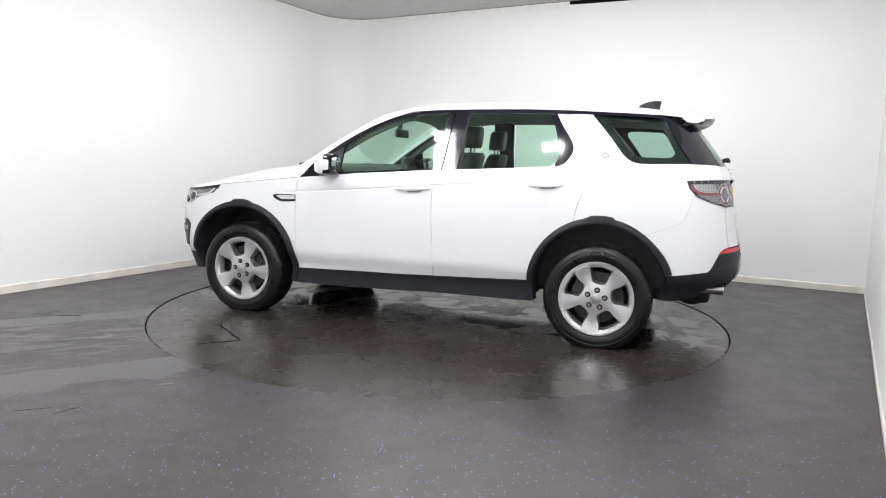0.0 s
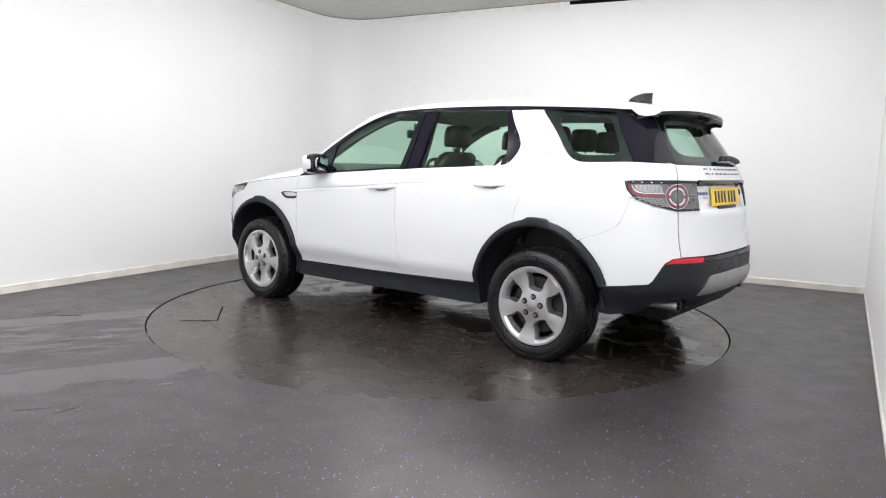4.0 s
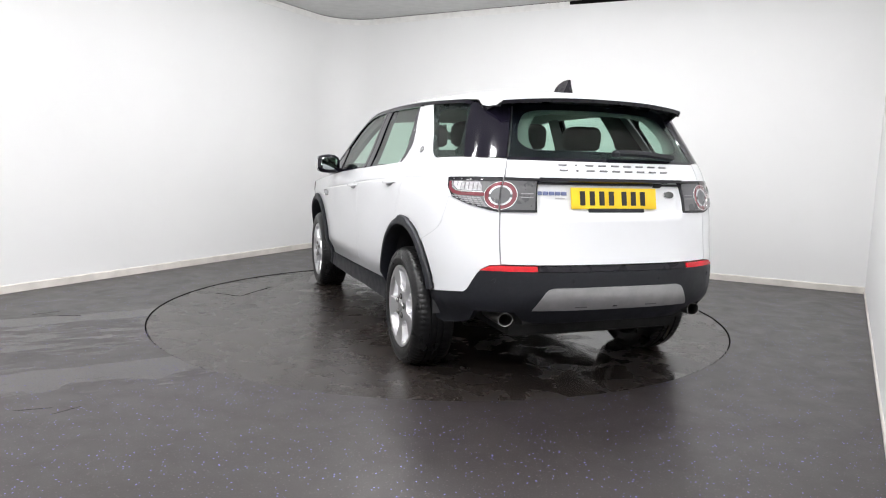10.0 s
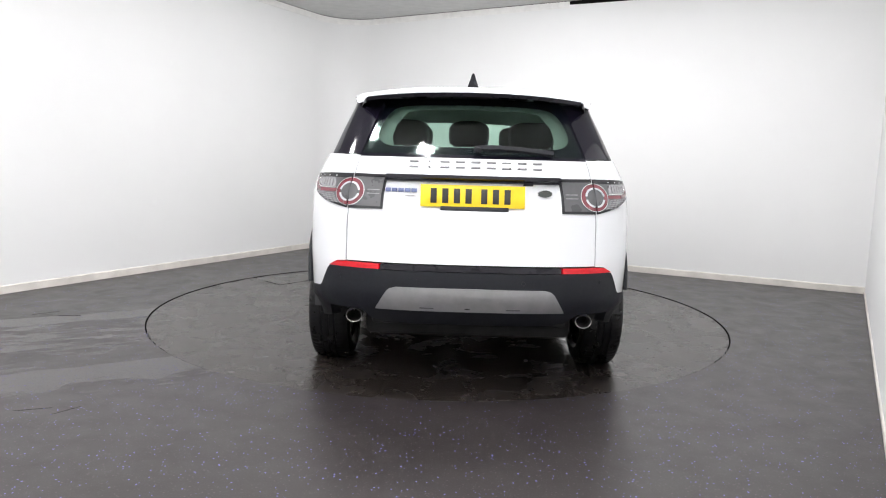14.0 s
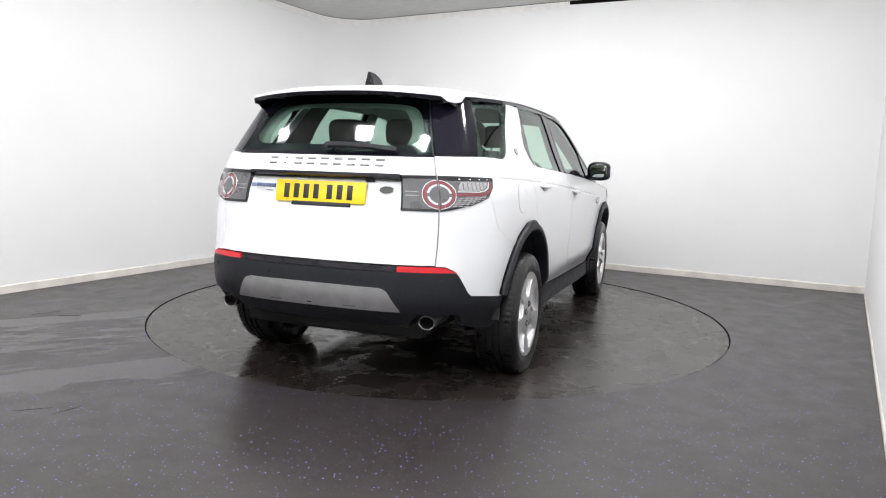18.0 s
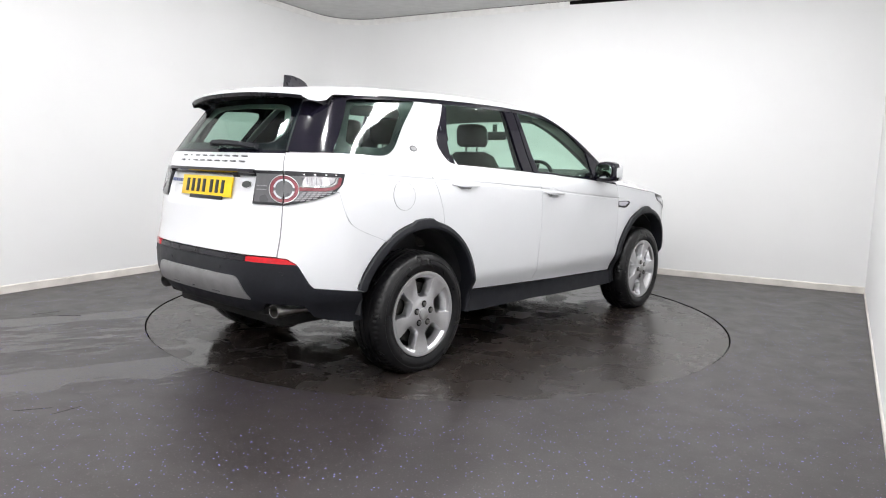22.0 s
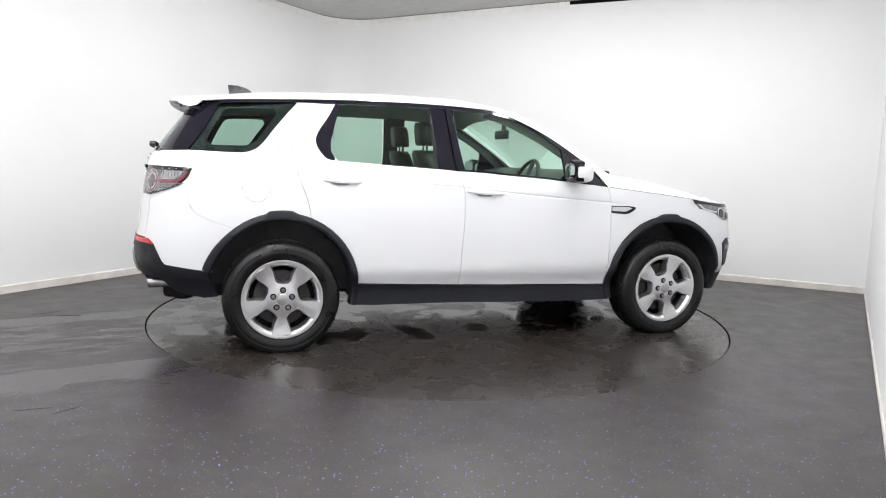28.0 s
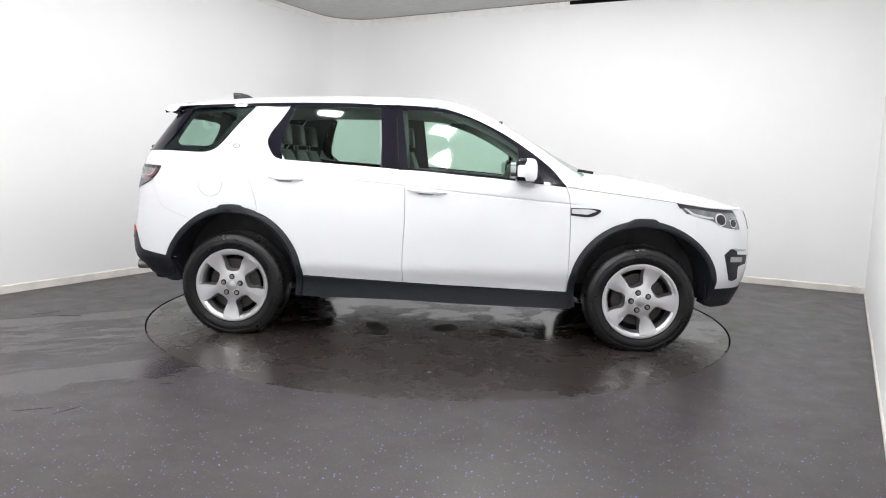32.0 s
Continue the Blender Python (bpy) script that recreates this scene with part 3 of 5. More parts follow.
quarter_line = REAR_GAP + arch(RW, 67, 121)[1:] + SEAM[1:] + [(-0.60, 1.04), (GATE_U, 0.98), (GATE_U, 1.236)] + back(Q_FRONT) + [(0.19, 1.558)]
rear_skin_line = SEAM + [(-0.60, 1.04), (GATE_U, 0.98)] + back(BUMPER_TOP) + arch(RW, 163, 125)

for side in (1, -1):
    door = cpart("front_door", flank(front_door_line, side=side), M_BODY, car, "white front door with a pull handle")
    rdoor = cpart("rear_door", flank(rear_door_line, side=side), M_BODY, car, "white rear door with a pull handle")
    cpart("front_fender", flank(fender_line, side=side), M_BODY, car)
    quarter = cpart("quarter_panel", flank(quarter_line, side=side), M_BODY, car)
    cpart("rear_bumper_skin", flank(rear_skin_line, side=side, crease=False), M_BODY, car)

    # window panes
    glass_f = [(1.192, 1.152), (1.330, 1.147), (1.774, 1.115), (1.905, 1.104), (1.908, 1.312), (1.80, 1.385), (1.70, 1.447), (1.60, 1.494), (1.50, 1.527), (1.40, 1.547), (1.30, 1.557), (1.11, ease(DLO_TOP, 1.11) - 0.022)]
    glass_r = [(0.995, 1.166), (0.525, 1.192), (0.335, 1.203), (0.305, 1.260), (0.308, 1.320), (0.345, 1.450), (0.380, 1.545)] + dlo(0.40, 0.962, 8, 0.022)
    ob = cpart("window_pane", flank(glass_f, -0.010, 0, side, 0, False), M_GLASS, door, "green-tinted front side window")
    ob = cpart("window_pane", flank(glass_r, -0.010, 0, side, 0, False), M_GLASS, rdoor, "green-tinted rear side window")
    qwin = back(Q_FRONT) + dlo(0.09, -0.425, 8, 0.015) + [(-0.500, 1.40), (-0.575, 1.240)]
    cpart("quarter_window", flatter(flank(qwin, -0.004, 0, side, 0.001, False), side), M_DARKGLASS, car, "dark fixed quarter window")
    # gloss black pillars and window surrounds
    cpart("b_pillar_trim", flank([(1.008, 1.163), (1.115, 1.156), (1.072, 1.582), (0.972, 1.585)], -0.003, 0.02, side, 0.001, False), M_GLOSS, rdoor)
    cpart("b_pillar_trim", flank([(1.124, 1.156), (1.186, 1.153), (1.115, 1.581), (1.080, 1.582)], -0.003, 0.02, side, 0.001, False), M_GLOSS, door)
    cpart("window_surround", flank([(0.349, 1.560)] + WIN_R[1:22] + [(0.335, 1.203), (0.305, 1.260), (0.308, 1.320), (0.345, 1.450), (0.380, 1.545)], -0.002, 0.02, side, 0, False), M_GLOSS, rdoor)
    cpart("window_surround", flank(dlo(0.35, 1.05, 12) + back(dlo(0.35, 1.05, 12, 0.026)), -0.001, 0.02, side, 0, False), M_GLOSS, rdoor)
    cpart("window_surround", flank(dlo(1.06, 2.18, 30) + [(2.10, 1.170), (1.96, 1.282)] + curve([(1.90, 1.318), (1.80, 1.386), (1.70, 1.447), (1.60, 1.492), (1.50, 1.524), (1.40, 1.542), (1.30, 1.552), (1.06, ease(DLO_TOP, 1.06) - 0.024)], 3), -0.001, 0.02, side, 0, False), M_GLOSS, door)
    cpart("mirror_sail", flank([(1.912, 1.102), (2.087, 1.085), (2.214, 1.073), (2.135, 1.150), (2.02, 1.243), (1.96, 1.285), (1.905, 1.312)], -0.003, 0.02, side, 0.0, False), M_GLOSS, door, "gloss black mirror base panel")
    cpart("belt_strip", flank(list(BELT_F) + [(u, z + 0.012) for u, z in back(list(BELT_F))], 0.003, 0.01, side, 0, False), M_GLOSS, door)
    cpart("roof_trim", flank(dlo(-0.455, 0.36, 16) + back(dlo(-0.440, 0.36, 16, 0.018)), 0.001, 0.02, side, 0, False), M_GLOSS, car)
    cpart("d_pillar_panel", flank([(-0.580, 1.240), (GATE_U + 0.004, 1.240), (GATE_U + 0.004, 1.525), (-0.70, 1.530), (-0.430, 1.540), (-0.505, 1.40)], -0.002, 0.02, side, 0.001, False), M_GLOSS, car, "gloss black rear pillar panel")
    # dark printed border behind the quarter window
    hole = [(-0.022, 1.475), (-0.09, 1.385), (-0.15, 1.300), (-0.21, 1.276), (-0.44, 1.276), (-0.48, 1.305), (-0.445, 1.400), (-0.39, 1.476), (-0.32, 1.503), (-0.09, 1.514), (-0.03, 1.508)]
    cpart("window_border", flatter(ring_panel(qwin, hole, -0.010, side), side), M_SHADEBLACK, car)
    # backing in narrow panel joints; its grey or white sets how shaded they look
    for z0, z1 in ((0.703, 0.966), (1.143, 1.234)):
        cpart("joint_backing", flank([(GATE_U - 0.008, z0), (GATE_U + 0.006, z0), (GATE_U + 0.006, z1), (GATE_U - 0.008, z1)], -0.0035, 0, side, 0, False), M_JOINT, car)
    cpart("joint_backing", flank([(u + 0.006, z - 0.008) for u, z in SEAM] + back([(u - 0.006, z + 0.008) for u, z in SEAM]), -0.0012, 0, side, 0, False), M_SEAM, car)
    cpart("joint_backing", flank([(3.040, 0.744), (3.072, 0.735), (3.078, 0.905), (3.045, 0.907)], -0.0006, 0, side, 0, False), M_BODY, car)

    # black lower cladding
    cpart("sill", flank([(0.447, 0.413), (1.135, 0.389), (2.285, 0.367), (2.300, 0.330), (2.300, 0.262), (2.24, 0.258), (0.58, 0.272), (0.455, 0.278)], 0.012, 0.05, side, 0, False), M_CLAD, car, "black plastic sill cladding")
    for c, a0, a1, lift in ((RW, -14, 163.5, 0.026), (FW, -4, 194, 0.022)):
        bm = bmesh.new()
        n = 64
        rows = []
        prof = ((ARCH_R - 0.010, -0.01), (ARCH_R + 0.002, lift * 0.55), (ARCH_R - 0.004, lift), (ARCH_IN + 0.016, lift + 0.008), (ARCH_IN + 0.002, lift + 0.004), (ARCH_IN - 0.004, lift - 0.01), (ARCH_IN - 0.002, -0.06))
        for i in range(n + 1):
            a = a0 + (a1 - a0) * i / n
            row = []
            for k, (r, o) in enumerate(prof):
                bump = 0.013 * max(0.0, min(1.0, (11.5 - abs(a - 91)) / 2.5)) if k < 3 else 0.0
                u, z = c[0] + (r + bump) * math.cos(radians(a)), c[1] + (r + bump) * 1.02 * math.sin(radians(a))
                p = skin(u, z, o)
                p.y *= side
                row.append(p)
            rows.append(row)
        g = strip(bm, rows)
        bm.faces.new(g[0]), bm.faces.new(g[-1])
        cpart("wheel_arch_trim", bm, M_CLAD, car, "black plastic wheel arch trim")
        # arch liner: a dark barrel inside the body
        bm = bmesh.new()
        rows = [[Vector((c[0] + r * math.cos(radians(a)), y * side, c[1] + r * math.sin(radians(a)))) for a in range(-8, 190, 9)] for r, y in ((ARCH_IN + 0.01, 0.86), (ARCH_IN + 0.02, 0.55), (0.02, 0.55))]
        strip(bm, rows)
        cpart("arch_liner", bm, M_LINERPLASTIC, car)

# rear bumper, tailgate
bumper_line = [(-0.395, 0.352), (-0.49, 0.345), (-0.60, 0.365), (-0.655, 0.385), (-0.685, 0.452), (-0.83, 0.455), (-0.86, 0.400), (-0.9, 0.388), (U_REAR, 0.388), (U_REAR, 0.668), (-0.90, 0.668), (GATE_U, 0.672), (-0.715, 0.668)] + back(BUMPER_TOP[:5]) + [(-0.43, 0.508)]
bumper = cpart("rear_bumper", both(bumper_line, 0.006, 0.05, 0.0), M_CLAD, car, "black plastic rear bumper")
cpart("bumper_strip", both([(-0.906, 0.671), (U_REAR, 0.671), (U_REAR, 0.698), (-0.906, 0.698)], 0.004, 0.02, 0.0), M_SHADEBLACK, bumper)
for side in (1, -1):
    cpart("reflector", flank([(-0.713, 0.670), (-0.75, 0.695), (GATE_U, 0.699), (-0.902, 0.698), (-0.902, 0.672)], 0.008, 0.02, side, 0, False), M_RED, bumper, "red rear reflector strip")
cpart("skid_plate", both([(-0.888, 0.468), (-0.896, 0.485), (-0.928, 0.566), (-0.938, 0.580), (-0.955, 0.588), (U_REAR, 0.590), (U_REAR, 0.468)], 0.016, 0.02, 0.0), M_SILVER, bumper, "silver skid plate")
# three short grey dashes low on the skid plate
for y in (0.22, 0.0, -0.22):
    u0 = across(abs(y) + 0.025, 0.486)
    cpart("skid_dash", flank([(u0, 0.482), (max(U_REAR, u0 - 0.045), 0.482), (max(U_REAR, u0 - 0.045), 0.489), (u0, 0.489)], 0.0175, 0.003, 1 if y >= 0 else -1, 0, False), M_LETTERSHADE, bumper)
gate = cpart("tailgate", both([(GATE_U - 0.002, 0.704), (U_REAR, 0.704), (U_REAR, 1.236), (GATE_U - 0.002, 1.236)]), M_BODY, car, "white tailgate")
cpart("gate_bar", both([(-0.905, 1.109), (U_REAR, 1.109), (U_REAR, 1.145), (-0.905, 1.145)], 0.014, 0.02, 0.0), M_GLOSS, gate, "gloss black bar above the number plate")
G_HOLE = [(across(y, z), z) for y, z in curve([(0.38, 1.284), (0.455, 1.292), (0.497, 1.332), (0.480, 1.40), (0.440, 1.462), (0.39, 1.490), (0.29, 1.502), (0.15, 1.507)], 4)]
gate_glass = [(GATE_U - 0.004, 1.240), (U_REAR, 1.240), (U_REAR, 1.545), (-0.82, 1.54), (GATE_U - 0.005, 1.525)]
cpart("rear_window", both(gate_glass, -0.004, 0, 0.0), M_DARKGLASS, gate, "tinted rear window")
frit = [(GATE_U - 0.004, 1.240), (U_REAR, 1.240), (U_REAR, 1.284)] + G_HOLE + [(U_REAR, 1.509), (U_REAR, 1.545), (-0.82, 1.54), (GATE_U - 0.005, 1.525)]
cpart("window_border", both(frit, -0.010, 0, 0.0), M_GLOSS, gate)

cpart("window_seal", both([(GATE_U - 0.003, 1.230), (U_REAR, 1.230), (U_REAR, 1.246), (GATE_U - 0.003, 1.246)], 0.0015, 0.012, 0.0), M_GLOSS, gate)
# nose
BON_LINE = ((2.20, 1.076), (2.577, 1.035), (2.94, 0.995), (3.2, 0.964))
front_line = arch(FW, 1, 47)[::-1] + [(3.22, 0.42), (3.6, 0.405), (U_NOSE, 0.40), (U_NOSE, 0.945), (3.36, 0.945), (3.38, 0.820), (3.24, 0.836), (3.16, 0.882), (3.06, 0.907)]
fbump = cpart("front_bumper", both([p for p in front_line]), M_BODY, car, "white front bumper")
cpart("lower_lip", both([(3.205, 0.415), (3.6, 0.400), (U_NOSE, 0.395), (U_NOSE, 0.29), (3.5, 0.285), (3.25, 0.292), (3.17, 0.33)], 0.004, 0.05, 0.0), M_CLAD, fbump, "black lower bumper lip")
cpart("grille", both([(3.66, 0.80), (U_NOSE, 0.80), (U_NOSE, 0.925), (3.66, 0.925)], 0.008, 0.02, 0.0), M_CLAD, fbump, "dark front grille")
for side in (1, -1):
    head = cpart("headlamp", flank(curve([(2.938, 0.991), (3.103, 0.967), (3.22, 0.955), (3.340, 0.948)], 3) + curve([(3.365, 0.885), (3.378, 0.822), (3.31, 0.823), (3.238, 0.838), (3.163, 0.883), (3.09, 0.904), (3.0, 0.921)], 3), 0.003, 0.02, side, 0, False), M_HEAD, car, "clear headlamp with a dark upper edge")
    cpart("lamp_edge", flank(curve([(2.940, 0.990), (3.103, 0.966), (3.22, 0.954), (3.340, 0.947)], 3) + curve([(3.345, 0.930), (3.22, 0.934), (3.12, 0.945), (3.05, 0.955), (2.96, 0.955)], 3), 0.005, 0.004, side, 0, False), M_LENS, head)
    cpart("lamp_element", flank([(2.985, 0.958), (3.005, 0.955), (3.045, 0.925), (3.13, 0.905), (3.17, 0.902), (3.17, 0.890), (3.12, 0.893), (3.035, 0.912)], 0.006, 0.004, side, 0, False), M_WHITELENS, head)
    for um, grow in ((3.222, 1.35), (3.318, 1.0)):
        zm = 0.886 - 0.25 * (um - 3.222)
        cpart("lamp_bezel", flank(arc(um, zm, 0.029 * grow, 0, 340, 18, 0.031 * grow), 0.006, 0.004, side, 0, False), M_CHROME if grow == 1.0 else M_WHITELENS, head)
        cpart("lamp_element", flank(arc(um, zm, 0.023 * grow, 0, 340, 18, 0.025 * grow), 0.008, 0.004, side, 0, False), M_LENS, head)
    cpart("bonnet_joint", flank([(u, ease(BON_LINE, u) - 0.002) for u in (2.24 + 0.05 * i for i in range(15))] + back([(u, ease(BON_LINE, u) - 0.0055) for u in (2.24 + 0.05 * i for i in range(15))]), 0.0012, 0.001, side, 0, False), M_LETTERSHADE, car)
    fog = cpart("fog_lamp_housing", flank([(3.244, 0.655), (3.29, 0.690), (3.335, 0.694), (3.350, 0.652), (3.477, 0.640), (3.471, 0.580), (3.36, 0.568), (3.39, 0.485), (3.346, 0.470), (3.315, 0.478), (3.280, 0.545)], 0.004, 0.02, side, 0, False), M_CLAD, fbump, "black fog lamp housing")
    cpart("fog_lamp", flank([(3.29, 0.640), (3.40, 0.632), (3.40, 0.598), (3.29, 0.604)], 0.007, 0.004, side, 0, False), M_CLEAR, fog, "small clear fog lamp")
    cpart("fog_lamp_trim", flank([(3.30, 0.694), (3.44, 0.682), (3.44, 0.668), (3.335, 0.676)], 0.010, 0.006, side, 0, False), M_SILVER, fog, "silver bar over the fog lamp")
    bm = bmesh.new()
    box(bm, (3.10, 0.62 * side - 0.12, 0.215), (3.125, 0.62 * side + 0.12, 0.33), None, 0.004)
    cpart("air_deflector", bm, M_CLAD, car)
    cpart("vent", flank(curve([(2.258, 0.936), (2.40, 0.936), (2.452, 0.925), (2.425, 0.897), (2.37, 0.880), (2.258, 0.889)], 3), 0.003, 0.01, side, 0, False), M_GLOSS, car, "black framed fender vent")
    cpart("vent_inlay", flank([(2.262, 0.931), (2.39, 0.931), (2.425, 0.921), (2.37, 0.897), (2.262, 0.902)], 0.005, 0.004, side, 0, False), M_WHITELENS, car)


# ---- roof, bonnet, windscreen ----
SPINE = ((-0.50, 1.600), (-0.43, 1.613), (-0.18, 1.644), (0.15, 1.666), (0.48, 1.679), (0.80, 1.685), (1.04, 1.684), (1.285, 1.676), (1.446, 1.653), (1.62, 1.603), (1.70, 1.574))
PIL_Z = ((1.38, 1.569), (1.50, 1.574), (1.62, 1.556), (1.695, 1.530), (1.845, 1.445), (2.04, 1.326), (2.24, 1.192), (2.34, 1.135))
PIL_Y = ((1.38, 0.716), (1.50, 0.700), (1.695, 0.680), (1.845, 0.712), (2.04, 0.752), (2.24, 0.790), (2.34, 0.806))


def roof_edge(x):
    if x <= 1.38:
        p = skin(x, ease(DLO_TOP, x), 0.004)
        return Vector((x, p.y, p.z + 0.003))
    return Vector((x, ease(PIL_Y, x), ease(PIL_Z, x)))


def roof_point(x, k):
    e = roof_edge(x)
    zc = ease(SPINE, x)
    return Vector((x - (0.06 * (1 - k * k) if x > 1.5 else 0) * (x - 1.5) / 0.2, e.y * k, e.z + (zc - e.z) * (1 - abs(k) ** 2.6)))


xs = [-0.46 + 0.04 * i for i in range(54)] + [1.695]
ks = [1 - 2 * i / 40 for i in range(41)]
bm = bmesh.new()
rows = [[roof_point(x, k) for k in ks] for x in xs]
strip(bm, rows)
cpart("roof", bm, M_BODY, car, "white painted roof")
bm = bmesh.new()
strip(bm, [[p + Vector((0, 0, -0.035)) for p in (roof_point(x, k * 0.97) for k in ks)] for x in xs])
cpart("headlining", bm, M_LINER, car, "pale grey headlining")
for side in (1, -1):
    bm = bmesh.new()
    rows = []
    for i in range(24):
        x = 1.34 + (2.31 - 1.34) * i / 23
        a = skin(x, ease(DLO_TOP, x), 0.002)
        b = roof_edge(x) if x > 1.38 else a + Vector((0, -0.002, 0.003))
        rows.append([Vector((p.x, p.y * side, p.z)) for p in (a - Vector((0, 0.02, 0)), a, a.lerp(b, 0.5) + Vector((0.0, 0.006, 0.006)), b, b - Vector((0.02, 0.02, 0.03)))])
    strip(bm, rows)
    cpart("a_pillar", bm, M_BODY, car)
bm = bmesh.new()
rows = []
for i in range(13):
    x = 1.695 + (2.335 - 1.695) * i / 12
    e = roof_edge(x) + Vector((0, -0.004, -0.004))
    rows.append([Vector((e.x + 0.10 * (1 - k * k) * (i / 12) - 0.06 * (1 - k * k) * (1 - i / 12), e.y * k, e.z + 0.04 * (1 - k * k))) for k in (1 - 2 * j / 12 for j in range(13))])
strip(bm, rows)
cpart("windscreen", bm, M_GLASS, car, "clear green-tinted windscreen")
BON_EDGE = ((2.20, 1.076), (2.577, 1.035), (2.94, 0.995), (3.2, 0.964), (3.6, 0.950), (U_NOSE, 0.950))
BON_SPINE = ((2.20, 1.160), (2.34, 1.158), (2.50, 1.156), (2.675, 1.142), (2.87, 1.108), (3.1, 1.052), (3.26, 1.015), (3.4, 0.978), (3.56, 0.950))
bm = bmesh.new()
rows = []
for i in range(46):
    u = 2.225 + (U_NOSE - 0.01 - 2.225) * i / 45
    e = skin(u, ease(BON_EDGE, u), 0.001)
    zc = max(ease(BON_SPINE, e.x), e.z)
    rows.append([Vector((e.x, e.y, e.z - 0.02))] + [Vector((e.x, e.y * k, e.z + (zc - e.z) * (1 - abs(k) ** 3.2))) for k in (1 - 2 * j / 32 for j in range(33))] + [Vector((e.x, -e.y, e.z - 0.02))])
strip(bm, rows)
cpart("bonnet", bm, M_BODY, car, "white clamshell bonnet")
bm = bmesh.new()
strip(bm, [[Vector((2.30 + 0.10 * (1 - k * k) + d, 0.84 * k, z)) for k in (0.72 - 1.44 * j / 14 for j in range(15))] for d, z in ((-0.02, 1.08), (-0.02, 1.118), (0.06, 1.128), (0.10, 1.09))])
cpart("cowl", bm, M_CLAD, car)


# ---- spoiler, aerial, wiper, mirrors, handles, badges ----
def solid(rows, close=True, caps=True):
    """A closed body from rings of points."""
    bm = bmesh.new()
    g = strip(bm, rows, close=close)
    if caps:
        bm.faces.new(g[0]), bm.faces.new(g[-1])
    return bm


def mirrored(p, side):
    return Vector((p[0], p[1] * side, p[2]))


SP_W = roof_edge(-0.45).y - 0.004


def spoiler_top(k):
    """From the roof to the lip and round it, across the car at k."""
    tip, ztip = -0.688 + 0.085 * abs(k) ** 2.6, 1.571 - 0.025 * abs(k) ** 2.2
    base = roof_point(-0.45, min(abs(k), 1.0))
    y1 = 0.556
    pts = [(-0.452, SP_W, base.z + 0.001)]
    for f in (0.3, 0.6, 0.85):
        pts.append((-0.452 + (tip + 0.452) * f, SP_W + (y1 - SP_W) * f, base.z + (ztip - base.z) * f + 0.012 * math.sin(math.pi * f)))
    pts += [(tip + 0.004, y1, ztip), (tip, y1, ztip - 0.006), (tip + 0.002, y1 - 0.001, ztip - 0.009)]
    return [Vector((x, y * k, z)) for x, y, z in pts]


def spoiler_cheek(side, f):
    """The white ends that sweep down beside the rear window."""
    low = [(-0.454, SP_W + 0.003, 1.548), (-0.492, SP_W - 0.006, 1.516), (-0.532, SP_W - 0.026, 1.509), (-0.570, 0.580, 1.514), (-0.600, 0.570, 1.530), (-0.602, 0.569, 1.526), (-0.598, 0.566, 1.522)]
    return [p.lerp(mirrored(q, side), f) + Vector((0, 0.006 * side * math.sin(math.pi * f), 0)) for p, q in zip(spoiler_top(side), low)]


ks = [1 - 2 * i / 32 for i in range(33)]
bm = bmesh.new()
strip(bm, [spoiler_cheek(1, 1.0), spoiler_cheek(1, 0.5)] + [spoiler_top(k) for k in ks] + [spoiler_cheek(-1, 0.5), spoiler_cheek(-1, 1.0)])
spoiler = cpart("spoiler", bm, M_BODY, car, "white roof spoiler", 50)


def spoiler_low(k, c=0.0):
    """The black hollow under the spoiler, down to the top of the rear window."""
    e = spoiler_cheek(1 if k > 0 else -1, c) if c else spoiler_top(k)
    inner = Vector((-0.535 + 0.045 * abs(k) ** 3, (SP_W - 0.035) * k, 1.545 - 0.022 * k * k - 0.03 * c))
    deep = Vector((-0.47, (SP_W - 0.030) * k, 1.522 - 0.022 * k * k - 0.035 * c))
    return [e[6], e[6] + Vector((0.008, 0, -0.018)), e[6].lerp(inner, 0.5) + Vector((0, 0, 0.002)), inner, deep] + ([e[0]] if c else [Vector((-0.456, SP_W * k * 0.985, e[0].z - 0.012))])


bm = bmesh.new()
strip(bm, [spoiler_low(1, 1.0), spoiler_low(1, 0.5)] + [spoiler_low(k) for k in ks] + [spoiler_low(-1, 0.5), spoiler_low(-1, 1.0)])
cpart("spoiler_underside", bm, M_SHADEBLACK, spoiler, "black underside of the spoiler", 50)

bm = solid([[Vector((x + dx, w * c, z)) for dx, c in ((0, 1), (0.01 * 0, 0.9), (l, 0.25), (l, -0.25), (0, -0.9), (0, -1))] for x, l, w, z in ((-0.295, 0.176, 0.036, 1.612), (-0.298, 0.168, 0.027, 1.645), (-0.301, 0.150, 0.016, 1.674), (-0.304, 0.114, 0.010, 1.694), (-0.306, 0.060, 0.005, 1.707))])
cpart("aerial_fin", bm, M_SHADEBLACK, car, "black shark fin aerial")

bm = bmesh.new()
rows = [[Vector((x + dx, y, z + dz)) for dx, dz in ((-0.008, -0.016), (-0.036, -0.004), (-0.032, 0.014), (-0.004, 0.014))] for y, x, z in ((-0.02, -0.775, 1.282), (-0.12, -0.778, 1.284), (-0.26, -0.768, 1.276), (-0.40, -0.750, 1.262))]
wiper = cpart("rear_wiper", solid(rows), M_CLAD, gate, "black rear wiper arm")
bm = solid([[Vector((-0.79 + 0.026 * math.cos(a) * s, 0.022 * math.sin(a) * s - 0.02, z)) for a in (i * math.pi / 5 for i in range(10))] for s, z in ((1, 1.262), (1, 1.282), (0.6, 1.294))])
cpart("wiper_base", bm, M_CLAD, gate)

